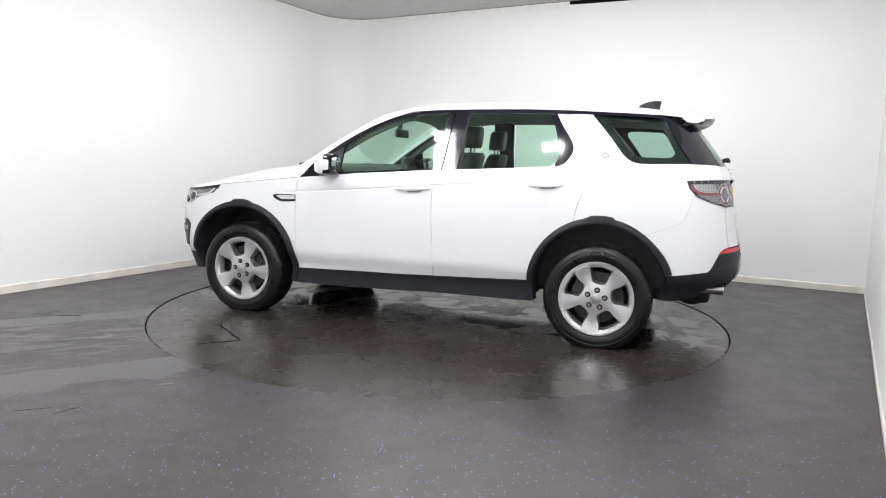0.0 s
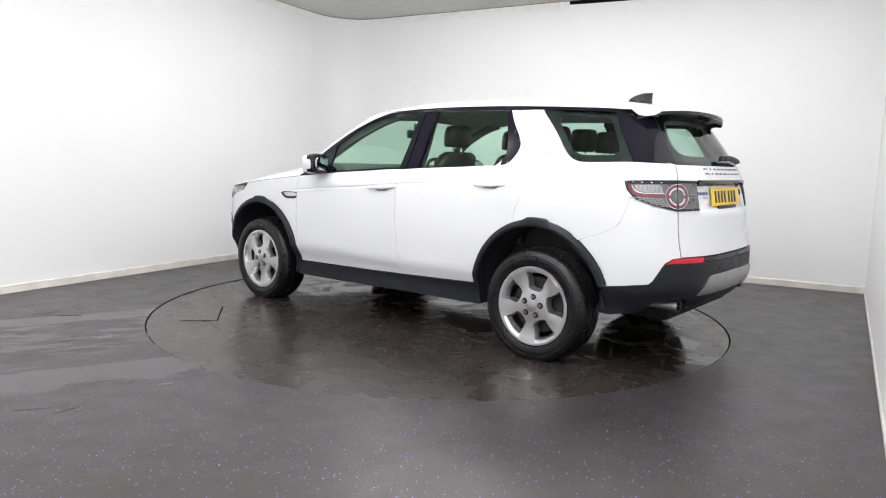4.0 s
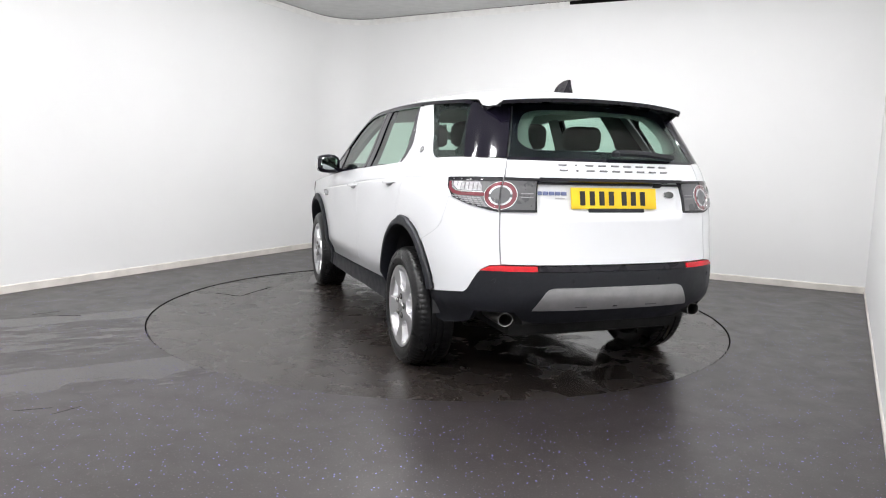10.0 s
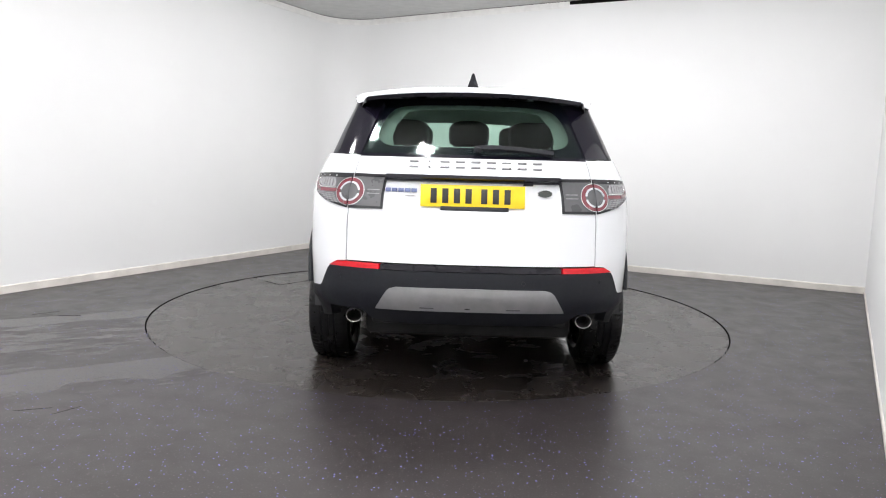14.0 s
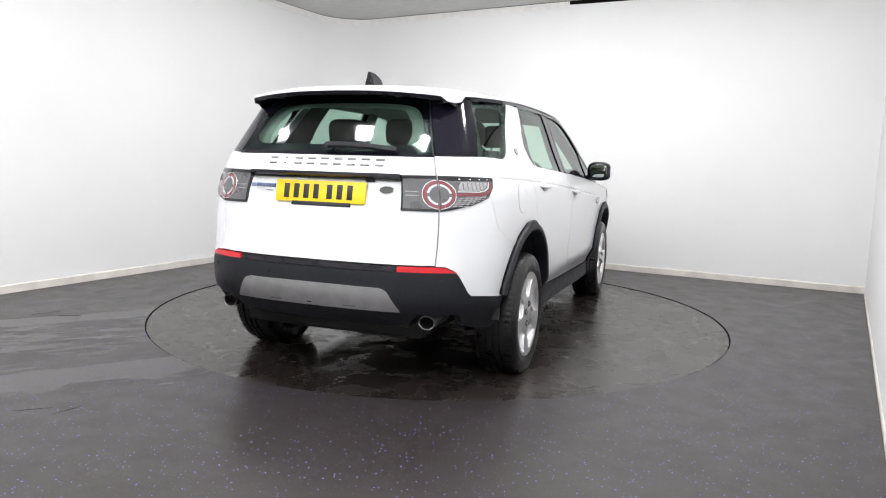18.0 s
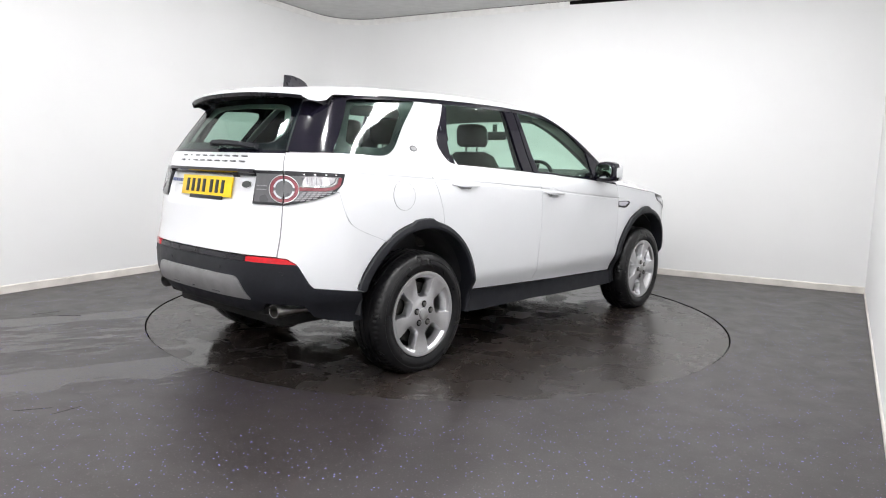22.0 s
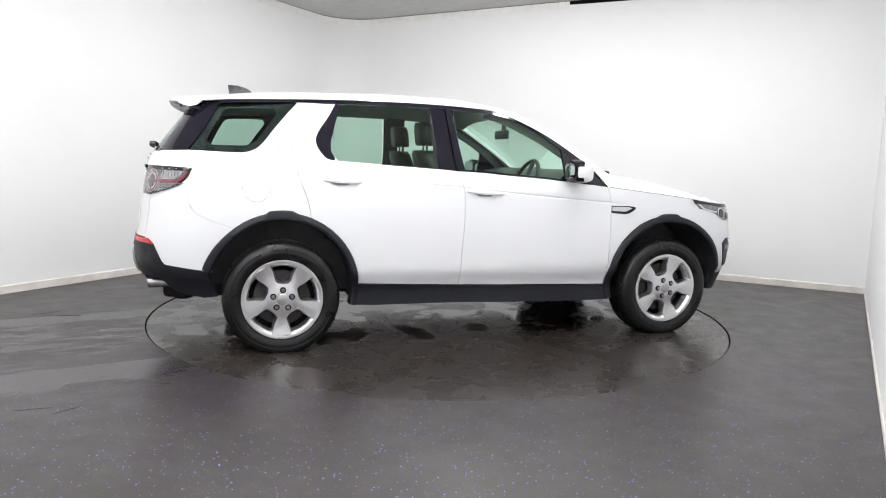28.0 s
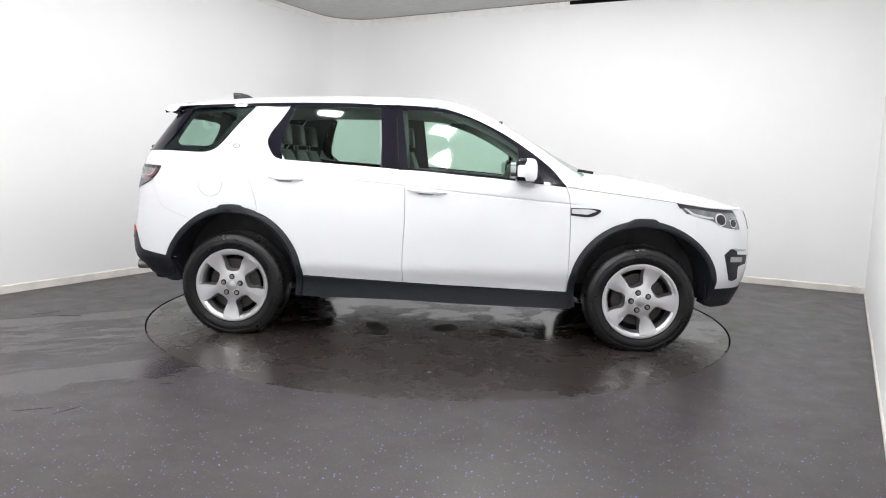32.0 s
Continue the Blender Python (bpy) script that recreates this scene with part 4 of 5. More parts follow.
for side in (1, -1):
    # door mirror: white shell, black rim and foot, mirror glass facing back
    def mirror_ring(y, x0, x1, z0, z1, n=28):
        ring = []
        for i in range(n):
            a = 2 * math.pi * i / n
            c, s = math.cos(a), math.sin(a)
            e = 0.55 if c > 0 else 0.25
            ring.append(mirrored((0.5 * (x0 + x1) + 0.5 * (x1 - x0) * math.copysign(abs(c) ** e, c), y, 0.5 * (z0 + z1) + 0.5 * (z1 - z0) * math.copysign(abs(s) ** 0.45, s)), side))
        return ring

    shell = ((0.905, 1.90, 1.99, 1.125, 1.205), (0.918, 1.890, 2.005, 1.105, 1.228), (0.945, 1.886, 2.020, 1.095, 1.244), (0.99, 1.884, 2.026, 1.092, 1.250), (1.04, 1.884, 2.020, 1.095, 1.246), (1.076, 1.886, 2.02, 1.106, 1.232), (1.092, 1.895, 1.985, 1.130, 1.205))
    mirror = cpart("door_mirror", solid([mirror_ring(*r) for r in shell]), [M_BODY, M_GLOSS], car, "white door mirror with black base")
    for f in mirror.data.polygons:
        if f.center.z < 1.118 or f.center.x < 1.93:
            f.material_index = 1
    bm = bmesh.new()
    disc = [[mirrored((x - d * 0.016 * math.copysign(abs(math.cos(a)) ** 0.6, math.cos(a)), 0.999 + 0.070 * q * math.copysign(abs(math.cos(a)) ** 0.6, math.cos(a)), 1.174 + 0.052 * q * math.copysign(abs(math.sin(a)) ** 0.6, math.sin(a))), side) for a in (2 * math.pi * i / 32 for i in range(32))] for x, q, d in ((1.886, 1.0, 0.0), (1.868, 1.0, 1.0), (1.867, 0.97, 1.0))]
    g = strip(bm, disc, close=True)
    bm.faces.new(g[-1])
    cpart("mirror_glass", bm, M_MIRROR, mirror, "mirror glass")
    rows = [[mirrored((x, y, z), side) for x, z in ((2.08, 1.09), (1.93, 1.098), (1.93, 1.135), (2.05, 1.14))] for y in (0.80, 0.93)]
    cpart("mirror_foot", solid(rows), M_GLOSS, mirror)

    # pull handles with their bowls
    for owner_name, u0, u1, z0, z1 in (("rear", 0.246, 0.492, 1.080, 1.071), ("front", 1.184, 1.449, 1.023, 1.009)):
        rows = []
        for i in range(13):
            k = i / 12
            u, z = u0 + (u1 - u0) * k, z0 + (z1 - z0) * k
            o = 0.003 + 0.026 * min(1.0, 4.2 * k * (1 - k)) ** 0.7
            h = 0.005 + 0.008 * min(1.0, 4.5 * k * (1 - k))
            rows.append([mirrored(skin(u, z + dz * h, o + do), side) for dz, do in ((1.0, -0.010), (0.9, 0.0), (0.0, 0.003), (-1.0, -0.002), (-1.0, -0.012))])
        cpart("door_handle", solid(rows), M_BODY, car, "white pull handle")
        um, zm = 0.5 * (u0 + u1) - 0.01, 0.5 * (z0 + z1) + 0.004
        bm = bmesh.new()
        strip(bm, [[mirrored(skin(um + 0.062 * s * math.cos(a), zm + 0.034 * s * math.sin(a), o), side) for a in (2 * math.pi * i / 24 for i in range(24))] for s, o in ((1.06, 0.0005), (1.0, 0.0025), (0.92, 0.0005), (0.3, 0.0012))], close=True)
        cpart("handle_bowl", bm, M_BODY, car)
        # the bowl's shade below the handle, painted as a grey trapezoid
        cpart("bowl_shade", flank([(um - 0.078, zm - 0.008), (um + 0.078, zm - 0.010), (um + 0.040, zm - 0.030), (um - 0.040, zm - 0.029)], 0.0035, 0.004, side, 0, False), M_LETTERSHADE, car, "grey shade of the bowl under the pull handle")

    # tail lamp across the shut line
    lamp_line = [(-0.526, 1.133), (-0.545, 1.085), (-0.587, 1.033), (-0.669, 0.998), (-0.76, 0.972), (GATE_U + 0.003, 0.966), (GATE_U + 0.003, 1.142), (-0.667, 1.140)]
    lamp = cpart("tail_lamp", flank(lamp_line, 0.005, 0.03, side, 0, False), M_LENS, car, "dark tail lamp with red ring and clear segments")
    inner = cpart("tail_lamp", flank([(GATE_U - 0.003, 0.966), (-0.906, 0.968), (-0.906, 1.140), (GATE_U - 0.003, 1.142)], 0.005, 0.03, side, 0, False), M_LENS, gate, "dark inner tail lamp with red half ring")
    # grey reflectors inside the black lamp borders
    cpart("lamp_reflector", flank([(-0.552, 1.116), (-0.565, 1.080), (-0.600, 1.043), (-0.675, 1.010), (-0.760, 0.985), (GATE_U + 0.003, 0.980), (GATE_U + 0.003, 1.118), (-0.667, 1.118)], 0.0062, 0.003, side, 0, False), M_LAMPGREY, lamp)
    cpart("lamp_reflector", flank([(GATE_U - 0.003, 0.980), (-0.899, 0.980), (-0.899, 1.124), (GATE_U - 0.003, 1.126)], 0.0062, 0.003, side, 0, False), M_LAMPGREY, inner)
    for owner, a0, a1 in ((lamp, -87, 87), (inner, 93, 267)):
        for r0, r1, mat, nm, o in ((0.050, 0.068, M_DEEPRED, "red_ring", 0.0078), (0.0685, 0.0715, M_CHROME, "chrome_edge", 0.0084), (0.0005, 0.041, M_LAMPGREY, "lamp_centre", 0.0078)):
            cpart(nm, flank(arc(GATE_U, 1.050, r1 * 0.80, a0, a1, 18, r1) + back(arc(GATE_U, 1.050, r0 * 0.80, a0, a1, 18, r0)), o, 0.004, side, 0, False), mat, owner)
        # the white ring is broken at the sides and below
        for b0, b1 in (((-80, -12), (8, 84)) if owner is lamp else ((96, 172), (192, 260))):
            cpart("white_ring", flank(arc(GATE_U, 1.050, 0.051 * 0.80, b0, b1, 12, 0.051) + back(arc(GATE_U, 1.050, 0.042 * 0.80, b0, b1, 12, 0.042)), 0.0088, 0.004, side, 0, False), M_WHITELENS, owner)
    cpart("red_bar", flank([(-0.729, 1.044), (-0.625, 1.044), (-0.590, 1.052), (-0.560, 1.075), (-0.546, 1.112), (-0.560, 1.114), (-0.574, 1.082), (-0.598, 1.066), (-0.630, 1.061), (-0.729, 1.061)], 0.0085, 0.004, side, 0, False), M_DEEPRED, lamp)
    cpart("clear_edge", flank([(-0.722, 1.0635), (-0.630, 1.0635), (-0.602, 1.069), (-0.579, 1.084), (-0.566, 1.112), (-0.571, 1.112), (-0.584, 1.087), (-0.606, 1.073), (-0.632, 1.0675), (-0.722, 1.0675)], 0.0090, 0.003, side, 0, False), M_CHROME, lamp)
    cpart("clear_segment", flank([(-0.718, 1.070), (-0.635, 1.070), (-0.608, 1.077), (-0.588, 1.091), (-0.578, 1.112), (-0.700, 1.114), (-0.713, 1.095)], 0.0080, 0.004, side, 0, False), M_CLEAR, lamp, "clear ribbed lens segment")
    for i in range(6):
        uu = -0.700 + 0.0185 * i
        cpart("lens_rib", flank([(uu, 1.074), (uu + 0.003, 1.074), (uu + 0.006, 1.110), (uu + 0.003, 1.110)], 0.0090, 0.003, side, 0, False), M_LAMPGREY, lamp)
    # rows of small bright steps under the bar
    for i in range(5):
        zz = 0.990 + 0.0098 * i
        for k in range(3 + i):
            u0 = -0.742 + 0.006 * i + 0.0205 * k
            if u0 > -0.640 + 0.014 * i:
                continue
            cpart("lens_step", flank([(u0, zz + 0.05 * (u0 + 0.74)), (u0 + 0.016, zz + 0.003 + 0.05 * (u0 + 0.74)), (u0 + 0.016, zz + 0.0085 + 0.05 * (u0 + 0.74)), (u0, zz + 0.0050 + 0.05 * (u0 + 0.74))], 0.0082, 0.003, side, 0, False), M_CLEAR, lamp)
    for lo, hi in ((0.041, 0.046), (0.060, 0.065)):
        cpart("clear_bar", flank([(-0.852, 1.0 + lo), (-0.893, 1.0 + lo), (-0.893, 1.0 + hi), (-0.852, 1.0 + hi)], 0.0085, 0.004, side, 0, False), M_CLEAR, inner)
    # bright glints on the top border, drawn as small chrome squares
    for i in range(4):
        uu = -0.575 - 0.045 * i
        cpart("lamp_glint", flank([(uu, 1.124), (uu + 0.008, 1.124), (uu + 0.008, 1.129), (uu, 1.129)], 0.0070, 0.002, side, 0, False), M_CHROME, lamp)
    # pillar badge
    cpart("pillar_badge", flank(arc(0.002, 1.281, 0.026, 0, 345, 20, 0.017), 0.004, 0.004, side, 0, False), M_LETTERSHADE, car, "small oval grey badge")
    cpart("badge_inlay", flank(arc(0.002, 1.281, 0.019, 0, 345, 20, 0.011), 0.0055, 0.002, side, 0, False), M_SILVER, car)

# filler flap on the right-hand flank
cpart("filler_joint", flank(arc(-0.151, 1.020, 0.0820, 0, 358, 48) + back(arc(-0.151, 1.020, 0.0803, 0, 358, 48)), 0.0008, 0.001, -1, 0, False), M_LETTERSHADE, car)
cpart("filler_flap", flank(arc(-0.151, 1.020, 0.0795, 0, 352, 40), 0.0015, 0.003, -1, 0, False), M_BODY, car, "round white fuel filler flap")


def gate_piece(y, z, w, h, out, shape="box", base_y=None):
    """A small flat piece on the tailgate: its middle, size and height over the skin; base_y: the middle of the flat plate that carries it."""
    def at(yy, zz):
        p = skin(across(abs(yy), zz), zz)
        return Vector((p.x, yy, zz))

    slide = 0.0 if base_y is None else y - base_y
    y = y - slide
    p = at(y, z)
    up = (at(y, z + 0.02) - p).normalized()
    left = (at(y + 0.01, z) - at(y - 0.01, z)).normalized()
    away = up.cross(left).normalized()
    if away.x < 0:
        away = -away
    m = Matrix((away, left, up)).transposed().to_4x4()
    m.translation = p - away * out + left * slide
    bm = bmesh.new()
    if shape == "box":
        box(bm, (-0.004, -w / 2, -h / 2), (0.004, w / 2, h / 2), m, 0.0015)
    else:
        rows = [[m @ Vector((dx, s * w / 2 * math.cos(a), s * h / 2 * math.sin(a))) for a in (2 * math.pi * i / 28 for i in range(28))] for dx, s in ((0.004, 1.0), (-0.002, 1.0), (-0.004, 0.94))]
        g = strip(bm, rows, close=True)
        bm.faces.new(g[-1])
    return bm


plate = cpart("number_plate", gate_piece(0.0, 1.041, 0.520, 0.111, 0.007), M_PLATE, gate, "yellow number plate")
y = 0.195
for i in range(7):
    cpart("plate_character", gate_piece(y, 1.041, 0.031, 0.074, 0.0095, base_y=0.0), M_INK, plate)
    y -= 0.058 if i != 3 else 0.078
cpart("plate_holder", gate_piece(-0.01, 0.979, 0.34, 0.020, 0.006), M_CLAD, gate, "black plate holder strip")
for i in range(9):
    yy = 0.297 - 0.0770 * i
    # two bars stand for each raised character
    for dz in (0.0135, -0.0135):
        cpart("gate_letter", gate_piece(yy, 1.196 + dz, 0.010 if i == 1 else 0.046, 0.0075, 0.003), M_LETTERSHADE, gate)
for i in range(5):
    cpart("badge_letter", gate_piece(0.425 - 0.033 * i, 1.064, 0.028, 0.019, 0.002), M_BLUE, gate)
cpart("badge_bar", gate_piece(0.315, 1.040, 0.05, 0.006, 0.002), M_SILVER, gate)
badge = cpart("gate_badge", gate_piece(-0.362, 1.062, 0.078, 0.042, 0.003, "oval"), M_CHROME, gate, "small oval badge")
cpart("badge_inlay", gate_piece(-0.362, 1.062, 0.072, 0.037, 0.0045, "oval"), M_GREEN, badge)
cpart("camera_pod", gate_piece(-0.275, 1.118, 0.05, 0.022, 0.012), M_CLAD, gate)

for yy in (0.66, 0.26, -0.26, -0.66):
    cpart("parking_sensor", gate_piece(yy, 0.622, 0.020, 0.020, 0.0058, "oval"), M_CLAD, bumper)

# tailpipes
for side in (1, -1):
    rows = [[Vector((x, 0.590 * side + r * math.cos(a) * 1.18, 0.415 + r * math.sin(a))) for a in (2 * math.pi * i / 24 for i in range(24))] for x, r in ((-0.58, 0.032), (-0.70, 0.034), (-0.790, 0.036), (-0.798, 0.0355), (-0.797, 0.0325), (-0.76, 0.031), (-0.66, 0.030))]
    cpart("tailpipe", solid(rows, caps=False), M_STEEL, car, "chromed oval tailpipe")

# underside: floor pan, silencer, sump
bm = bmesh.new()
box(bm, (-0.72, -0.54, 0.30), (3.35, 0.54, 0.46), None, 0.03)
box(bm, (0.46, -0.83, 0.275), (2.27, 0.83, 0.46), None, 0.02)
cpart("floor_pan", bm, M_UNDER, car)
bm = solid([[Vector((-0.60 + r * math.cos(a), y, 0.345 + 0.72 * r * math.sin(a))) for a in (2 * math.pi * i / 18 for i in range(18))] for y, r in ((-0.50, 0.06), (-0.46, 0.10), (0.46, 0.10), (0.50, 0.06))])
cpart("silencer", bm, M_UNDER, car)
bm = bmesh.new()
box(bm, (-0.80, -0.50, 0.375), (-0.50, 0.50, 0.46), None, 0.02)
cpart("rear_undertray", bm, M_UNDER, car)
for x in (0.0, 2.741):
    bm = solid([[Vector((x + 0.05 * math.cos(a), y, 0.33 + 0.05 * math.sin(a))) for a in (2 * math.pi * i / 10 for i in range(10))] for y in (-0.7, 0.7)])
    cpart("axle", bm, M_UNDER, car)


# ---- wheels ----
HUB_Z, TYRE_R = 0.338, 0.361
RIM_GROW = 1.05


def revolve(bm, profile, n=72):
    """A ring round the y axis from (radius, y) pairs."""
    return strip(bm, [[Vector((r * math.cos(a), y, r * math.sin(a))) for a in (2 * math.pi * i / n for i in range(n))] for r, y in profile], close=True)


def rim_mesh():
    """Five broad spokes between five rounded windows."""
    bm = bmesh.new()
    radii = [0.012, 0.05, 0.086, 0.0925, 0.097, 0.104, 0.115, 0.128, 0.143, 0.16, 0.178, 0.195, 0.209, 0.2165, 0.2195, 0.224, 0.231, 0.2365, 0.2365, 0.2325]
    rows = []
    for j, r in enumerate(radii):
        if 0.0925 <= r <= 0.2166:
            k = (r - 0.0925) / (0.2165 - 0.0925)
            half = 0.047 * math.sqrt(max(0.0, 1 - (1 - min(1.0, k / 0.28)) ** 2)) + 0.036 * k ** 2
            if r > 0.210:
                half *= 0.94
            ha = half / r
        else:
            ha = 0.0005 if r < 0.0925 else 0.33
        row = []
        dish = -0.009 * math.sin(math.pi * min(1.0, max(0.0, (r - 0.05) / 0.17)))
        y = 0.004 + dish + (0.0015 if r > 0.222 else 0.0)
        if j == len(radii) - 2:
            y -= 0.010
        if j == len(radii) - 1:
            y -= 0.022
        for s in range(5):
            c = math.pi / 2 + s * 2 * math.pi / 5
            for i in range(7):
                row.append((c - ha + 2 * ha * i / 6, 0))
            lo, hi = c + ha, c + 2 * math.pi / 5 - ha
            for i in range(1, 8):
                edge = min(i, 8 - i) / 4
                row.append((lo + (hi - lo) * i / 8, 0.0022 * edge))
        rows.append([Vector((r * math.cos(a), y + (e * min(1.0, max(0.0, (r - 0.093) / 0.03)) if r < 0.217 else 0), r * math.sin(a))) for a, e in row])
    grid = [[bm.verts.new(p) for p in row] for row in rows]
    n = len(rows[0])
    for j in range(len(rows) - 1):
        for i in range(n):
            q = [grid[j][i], grid[j][(i + 1) % n], grid[j + 1][(i + 1) % n], grid[j + 1][i]]
            window = i % 14 < 6 and 0.0925 <= radii[j] < 0.2165
            if not window:
                bm.faces.new(q)
    bmesh.ops.remove_doubles(bm, verts=bm.verts, dist=2e-4)
    # window walls, sloping inwards
    open_edges = [e for e in bm.edges if len(e.link_faces) == 1 and 0.08 < e.verts[0].co.xz.length < 0.2180 and 0.08 < e.verts[1].co.xz.length < 0.2180]
    low = {}
    for depth, shrink in ((0.014, 0.93), (0.040, 0.90)):
        low = {}
        for e in open_edges:
            for v in e.verts:
                if v not in low:
                    a = math.atan2(v.co.z, v.co.x)
                    s = round((a - math.pi / 2) / (2 * math.pi / 5))
                    c = math.pi / 2 + s * 2 * math.pi / 5
                    mid = Vector((0.158 * math.cos(c), 0, 0.158 * math.sin(c)))
                    p = mid + (Vector((v.co.x, 0, v.co.z)) - mid) * shrink
                    # the outer wall of a window slopes more than its flanks
                    p *= 1 - 0.035 * min(1.0, max(0.0, (p.length - 0.165) / 0.03))
                    low[v] = bm.verts.new((p.x, v.co.y - depth, p.z))
        for e in open_edges:
            a, b = e.verts
            bm.faces.new([a, b, low[b], low[a]])
        open_edges = [bm.edges.get((low[e.verts[0]], low[e.verts[1]])) for e in open_edges]
    # barrel behind the face
    revolve(bm, [(0.2325, -0.018), (0.224, -0.03), (0.220, -0.06), (0.216, -0.19)], 70)
    bmesh.ops.create_circle(bm, cap_ends=True, segments=20, radius=0.0125, matrix=pose(0, 0.0039, 0, 90, 0, 0))
    return bm


def tyre_mesh():
    bm = bmesh.new()
    t = TYRE_R
    prof = [(0.226, -0.205), (0.250, -0.222), (0.300, -0.228), (t - 0.016, -0.215), (t - 0.004, -0.195), (t, -0.17), (t, -0.148), (t - 0.008, -0.146), (t - 0.008, -0.138), (t, -0.136),
            (t, -0.112), (t - 0.008, -0.110), (t - 0.008, -0.102), (t, -0.100), (t, -0.074), (t - 0.008, -0.072), (t - 0.008, -0.064), (t, -0.062), (t - 0.001, -0.040), (t - 0.005, -0.022), (t - 0.013, -0.006), (t - 0.030, 0.006),
            (0.308, 0.013), (0.304, 0.0115), (0.290, 0.015), (0.274, 0.0145), (0.270, 0.013), (0.254, 0.012), (0.244, 0.007), (0.238, -0.004), (0.234, -0.014), (0.226, -0.03)]
    # a low sidewall: the bead sits close to the large rim
    prof = [(t - (t - r) * 0.900 if r < 0.345 else r, y) for r, y in prof]
    g = revolve(bm, prof, 216)
    bm.normal_update()
    # shoulder blocks: every third step sinks to a groove
    for j in (18, 19, 20):
        for i in range(0, 216, 3):
            v = g[j][i]
            k = 0.0035 / v.co.xz.length
            v.co.x, v.co.z = v.co.x * (1 - k), v.co.z * (1 - k)
    for j in (5, 6):
        for i in range(0, 216, 3):
            v = g[j][i]
            k = 0.0035 / v.co.xz.length
            v.co.x, v.co.z = v.co.x * (1 - k), v.co.z * (1 - k)
    return bm


def wheel_at(x, y, spin):
    """A wheel on its hub; spin turns the face against the tyre's flat foot."""
    side = 1 if y > 0 else -1
    wheel = new("wheel")
    wheel.parent = car
    wheel.matrix_basis = Matrix.Translation(CAR_OFF + Vector((x, y, HUB_Z))) @ Matrix.Rotation(0 if side > 0 else math.pi, 4, "Z")
    tagged(wheel, "silver five-spoke alloy wheel with a black tyre")
    turn = Matrix.Rotation(radians(spin), 4, "Y")

    def add(name, bm, mat, label="", sharp=28):
        if name != "tyre":
            bmesh.ops.scale(bm, vec=(RIM_GROW, 1.0, RIM_GROW), verts=bm.verts)
        bmesh.ops.transform(bm, matrix=turn, verts=bm.verts)
        for v in bm.verts:
            if v.co.z < 0.0015 - HUB_Z:
                v.co.z = 0.0015 - HUB_Z
        return part(name, bm, mat, wheel, label, sharp)

    add("rim", rim_mesh(), M_ALLOY, "silver five-spoke alloy rim", 20)
    add("tyre", tyre_mesh(), M_TYRE, "black road tyre")
    bm = bmesh.new()
    revolve(bm, [(0.07, -0.075), (0.165, -0.075), (0.168, -0.078), (0.168, -0.095), (0.07, -0.10)], 48)
    add("brake_disc", bm, M_RUST)
    bm = bmesh.new()
    revolve(bm, [(0.001, -0.07), (0.075, -0.06), (0.085, -0.10)], 24)
    revolve(bm, [(0.10, -0.15), (0.216, -0.15)], 36)
    add("hub", bm, M_UNDER)
    bm = bmesh.new()
    revolve(bm, [(0.036, 0.002), (0.034, 0.009), (0.026, 0.012), (0.001, 0.013)], 10)
    add("centre_cap", bm, M_SILVER)
    for i in range(5):
        a = math.pi / 2 + i * 2 * math.pi / 5
        # the shade in each nut recess is a flat black ring round the nut
        for nm, mat, prof in (("nut_recess_shade", M_UNDER, [(0.0185, 0.0035), (0.0182, 0.0050), (0.010, 0.0052)]), ("wheel_nut", M_STEEL, [(0.0112, 0.003), (0.0105, 0.014), (0.001, 0.015)])):
            bm = bmesh.new()
            revolve(bm, prof, 12)
            bmesh.ops.translate(bm, vec=(0.057 * math.cos(a), 0, 0.057 * math.sin(a)), verts=bm.verts)
            add(nm, bm, mat)
    return wheel


for x, y, spin in ((0.0, 0.908, -7.5), (0.0, -0.908, -2), (2.737, 0.938, 13), (2.737, -0.938, 17)):
    wheel_at(x, y, spin)


# ---- cabin ----
def liner(outline, out, mat, name, sides=(1, -1)):
    for side in sides:
        cpart(name, flank(outline, out, 0, side, 0, False), mat, car)


liner([(0.15, 0.92), (0.40, 0.75), (0.50, 0.44), (2.24, 0.44), (2.24, 1.072), (1.10, 1.145), (0.30, 1.195), (0.15, 1.22)], -0.075, M_CABIN, "door_lining")
liner([(0.14, 0.95), (0.22, 1.28), (0.30, 1.46), (0.36, 1.56), (0.12, 1.54), (-0.10, 1.27), (-0.20, 1.225), (-0.72, 1.225), (-0.72, 0.95)], -0.060, M_CABIN, "pillar_lining")
liner([(0.99, 1.15), (1.19, 1.15), (1.15, 1.57), (0.985, 1.575)], -0.050, M_CABIN, "pillar_lining")
for side in (1, -1):
    bm = bmesh.new()
    rows = []
    for i in range(18):
        x = 1.40 + 0.80 * i / 17
        p = skin(x, ease(DLO_TOP, x), -0.045)
        rows.append([mirrored(p + Vector(v), side) for v in ((0.03, -0.03, 0.0), (0.0, 0.0, 0.0), (-0.028, -0.012, -0.046), (-0.03, -0.06, -0.04))])
    strip(bm, rows)
    cpart("pillar_lining", bm, M_TRIMGREY, car)

cpart("gate_lining", both([(-0.78, 0.72), (U_REAR, 0.72), (U_REAR, 1.232), (-0.78, 1.232)], -0.07, 0, 0.0), M_CABIN, car)
rim_out = [(-0.69, 1.245), (-0.66, 1.30), (-0.62, 1.42), (-0.64, 1.52), (across(0.30, 1.535), 1.535), (U_REAR, 1.54)]
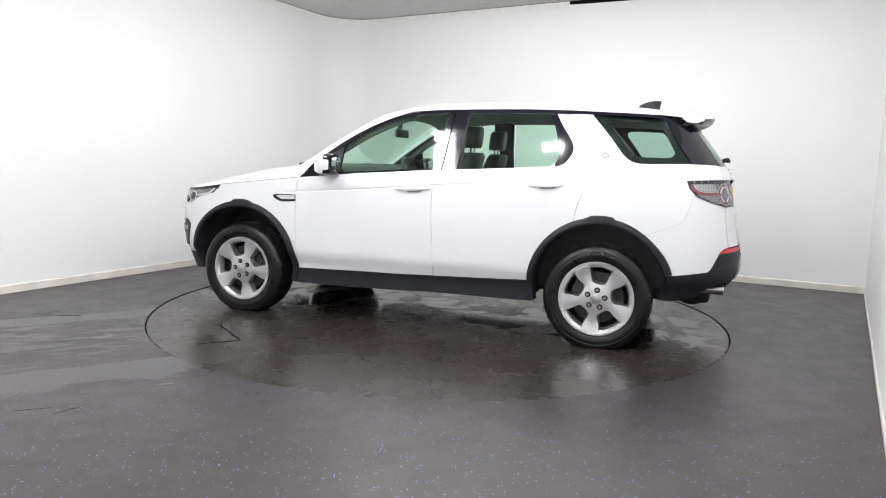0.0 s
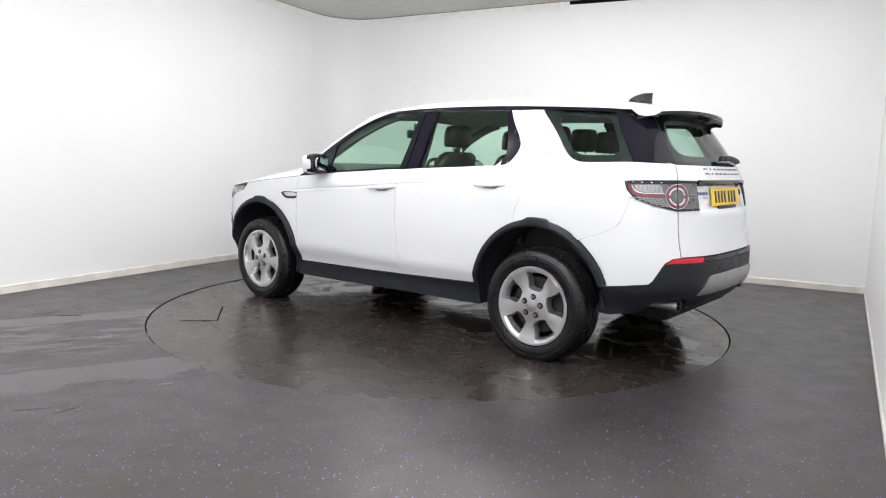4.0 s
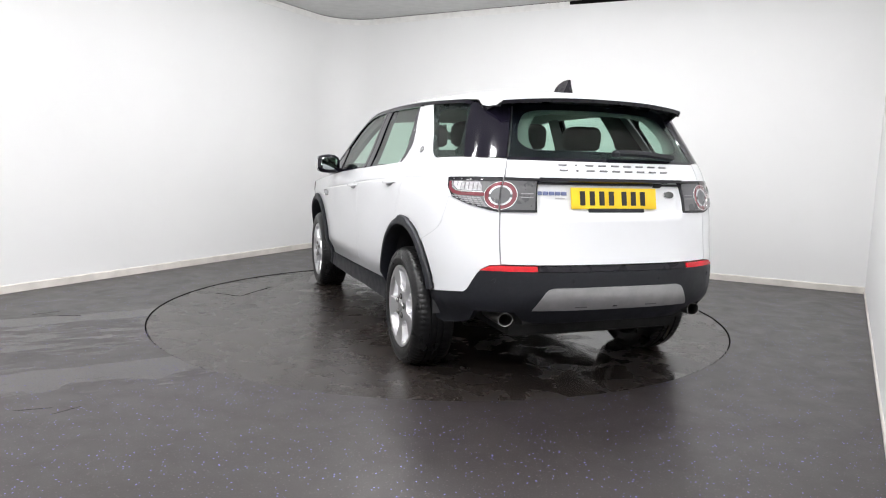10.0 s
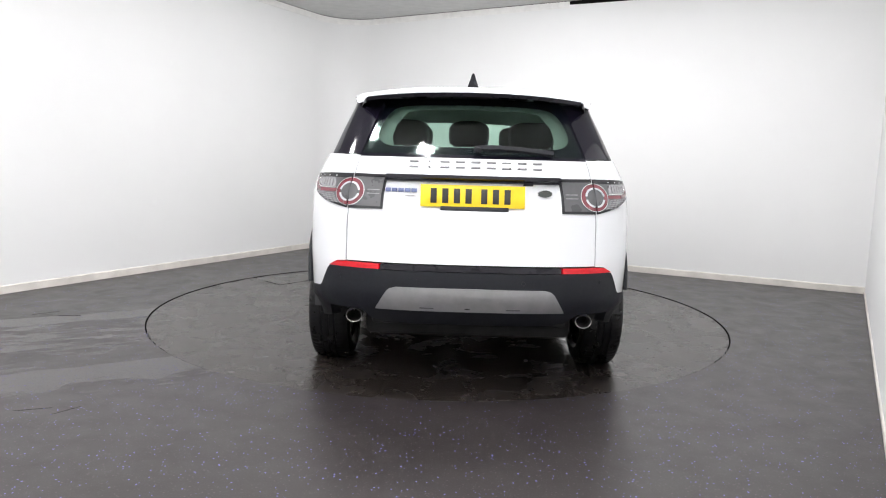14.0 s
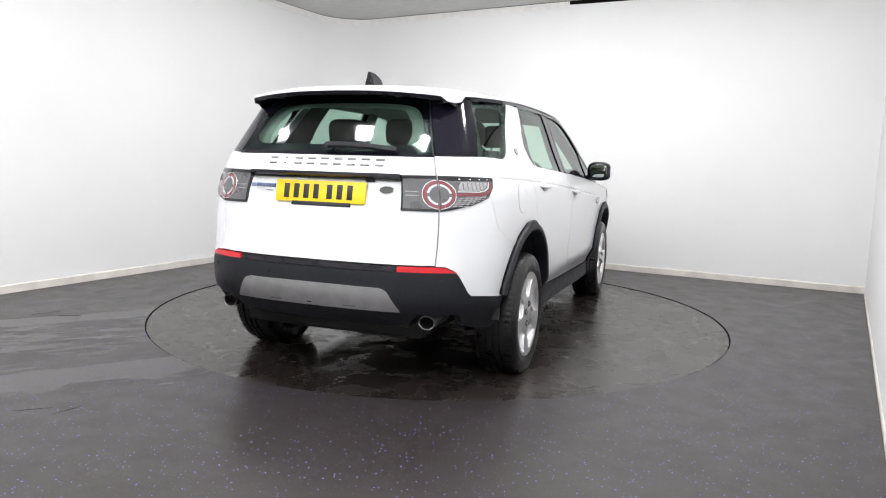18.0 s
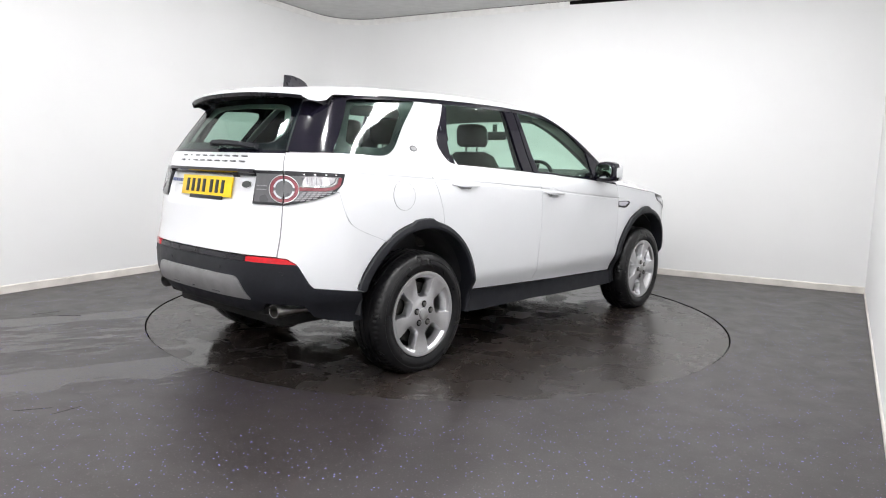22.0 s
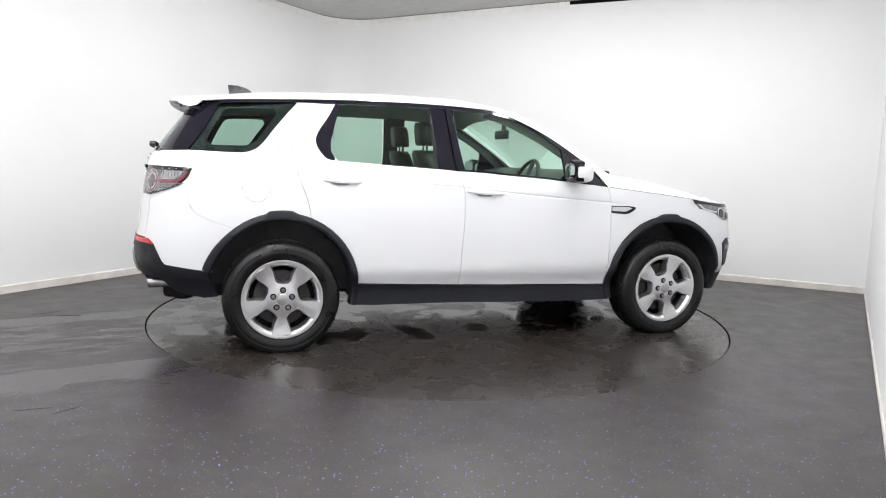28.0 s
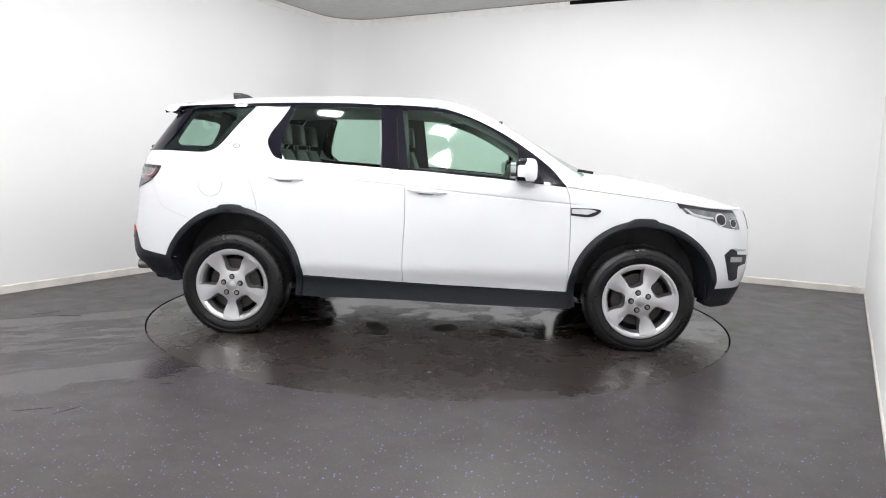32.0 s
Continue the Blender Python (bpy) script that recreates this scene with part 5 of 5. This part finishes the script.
rim_in = [(U_REAR, 1.488), (across(0.28, 1.482), 1.482), (across(0.37, 1.468), 1.468), (across(0.43, 1.40), 1.40), (across(0.448, 1.335), 1.335), (across(0.425, 1.245), 1.245)]
cpart("gate_frame_lining", both(rim_out + rim_in, -0.045, 0, 0.0), M_PALETRIM, car, "pale lining round the rear window")


def cushion(lo, hi, m, bevel=0.04):
    bm = bmesh.new()
    box(bm, lo, hi, m, bevel)
    return bm


def seat_at(x, y, rear=False):
    s = new("seat")
    s.parent = car
    s.location = CAR_OFF + Vector((x, y, 0.545 if rear else 0.558))
    tagged(s, "black leather car seat with a head restraint")
    w = 0.20 if rear else 0.25
    part("seat_cushion", cushion((-0.05, -w, 0.12), (0.48, w, 0.30), pose(0, 0, 0, 0, -6, 0), 0.05), M_SEAT, s)
    rows = [[Vector((-0.02 + tx + dx, yy * ww, z)) for dx, yy in ((-0.055, -0.8), (-0.065, 0), (-0.055, 0.8), (0.0, 1.0), (0.05, 0.8), (0.035, 0), (0.05, -0.8), (0.0, -1.0))] for z, tx, ww in ((0.20, 0.02, 0.21), (0.26, 0.0, 0.24), (0.45, -0.06, 0.25), (0.62, -0.12, 0.235), (0.70, -0.15, 0.20), (0.73, -0.155, 0.12))]
    part("backrest", solid(rows), M_SEAT, s, sharp=80)
    rows = [[Vector((-0.17 + tx + 0.05 * d, (0.15 if rear and y else 0.13) * ww * math.copysign(abs(c) ** 0.6, c), z)) for d, c in ((-1, -0.7), (-1, 0.7), (0, 1), (1, 0.7), (1, -0.7), (0, -1))] for z, tx, ww in ((0.765, 0.01, 0.72), (0.785, 0.005, 0.95), (0.84, 0.0, 1.0), (0.885, -0.005, 0.97), (0.912, -0.008, 0.80), (0.925, -0.01, 0.5))]
    part("head_restraint", solid(rows), M_SEAT, s, sharp=80)
    for yy in (-0.05, 0.05):
        bm = bmesh.new()
        box(bm, (-0.175, yy - 0.006, 0.68), (-0.163, yy + 0.006, 0.80))
        part("restraint_post", bm, M_CHROME, s)
    return s


seat_at(1.21, 0.38), seat_at(1.21, -0.38)
seat_at(0.36, 0.40, True), seat_at(0.36, -0.40, True), seat_at(0.36, 0.0, True)
rows = [[Vector((x, y, z)) for x, z in ((1.88, 0.62), (1.84, 0.86), (1.87, 1.07), (1.96, 1.150), (2.10, 1.180), (2.30, 1.150), (2.34, 0.5))] for y in (-0.79, -0.6, -0.2, 0.2, 0.6, 0.79)]
cpart("dashboard", solid(rows), M_CABIN, car, "black dashboard")
bm = bmesh.new()
m = Matrix.Translation((1.83, -0.38, 1.075)) @ Matrix.Rotation(radians(-66), 4, "Y")
strip(bm, [[m @ Vector(((0.178 + 0.015 * math.cos(b)) * math.cos(a), (0.178 + 0.015 * math.cos(b)) * math.sin(a), 0.015 * math.sin(b))) for b in (2 * math.pi * j / 8 for j in range(8))] for a in (2 * math.pi * i / 36 for i in range(37))], close=True)
bmesh.ops.remove_doubles(bm, verts=bm.verts, dist=1e-5)
box(bm, (-0.16, -0.02, -0.012), (0.16, 0.02, 0.012), m, 0.006)
box(bm, (-0.06, -0.07, -0.02), (0.06, 0.07, 0.02), m, 0.012)
cpart("steering_wheel", bm, M_CABIN, car, "black steering wheel")
bm = bmesh.new()
box(bm, (1.775, -0.13, 1.405), (1.80, 0.13, 1.475), None, 0.012)
box(bm, (1.79, -0.015, 1.46), (1.82, 0.015, 1.535), None, 0.004)
cpart("inside_mirror", bm, M_CABIN, car, "black inside mirror")
bm = bmesh.new()
box(bm, (-0.62, -0.52, 0.46), (0.30, 0.52, 0.66), None, 0.02)
cpart("boot_floor", bm, M_CABIN, car)
for side in (1, -1):
    bm = bmesh.new()
    box(bm, (-0.06, -0.012, -0.008), (0.05, 0.012, 0.012), Matrix.Translation((2.40, 0.55 * side, 1.168)) @ Matrix.Rotation(radians(8), 4, "Y"), 0.004)
    cpart("washer_jet", bm, M_CLAD, car)


def motions():
    rows = [(float(t), pose(0, 0, 0, 0, 0, heading(t))) for t in range(33)]
    walk(car, rows)
    walk(turntable, rows)


motions()
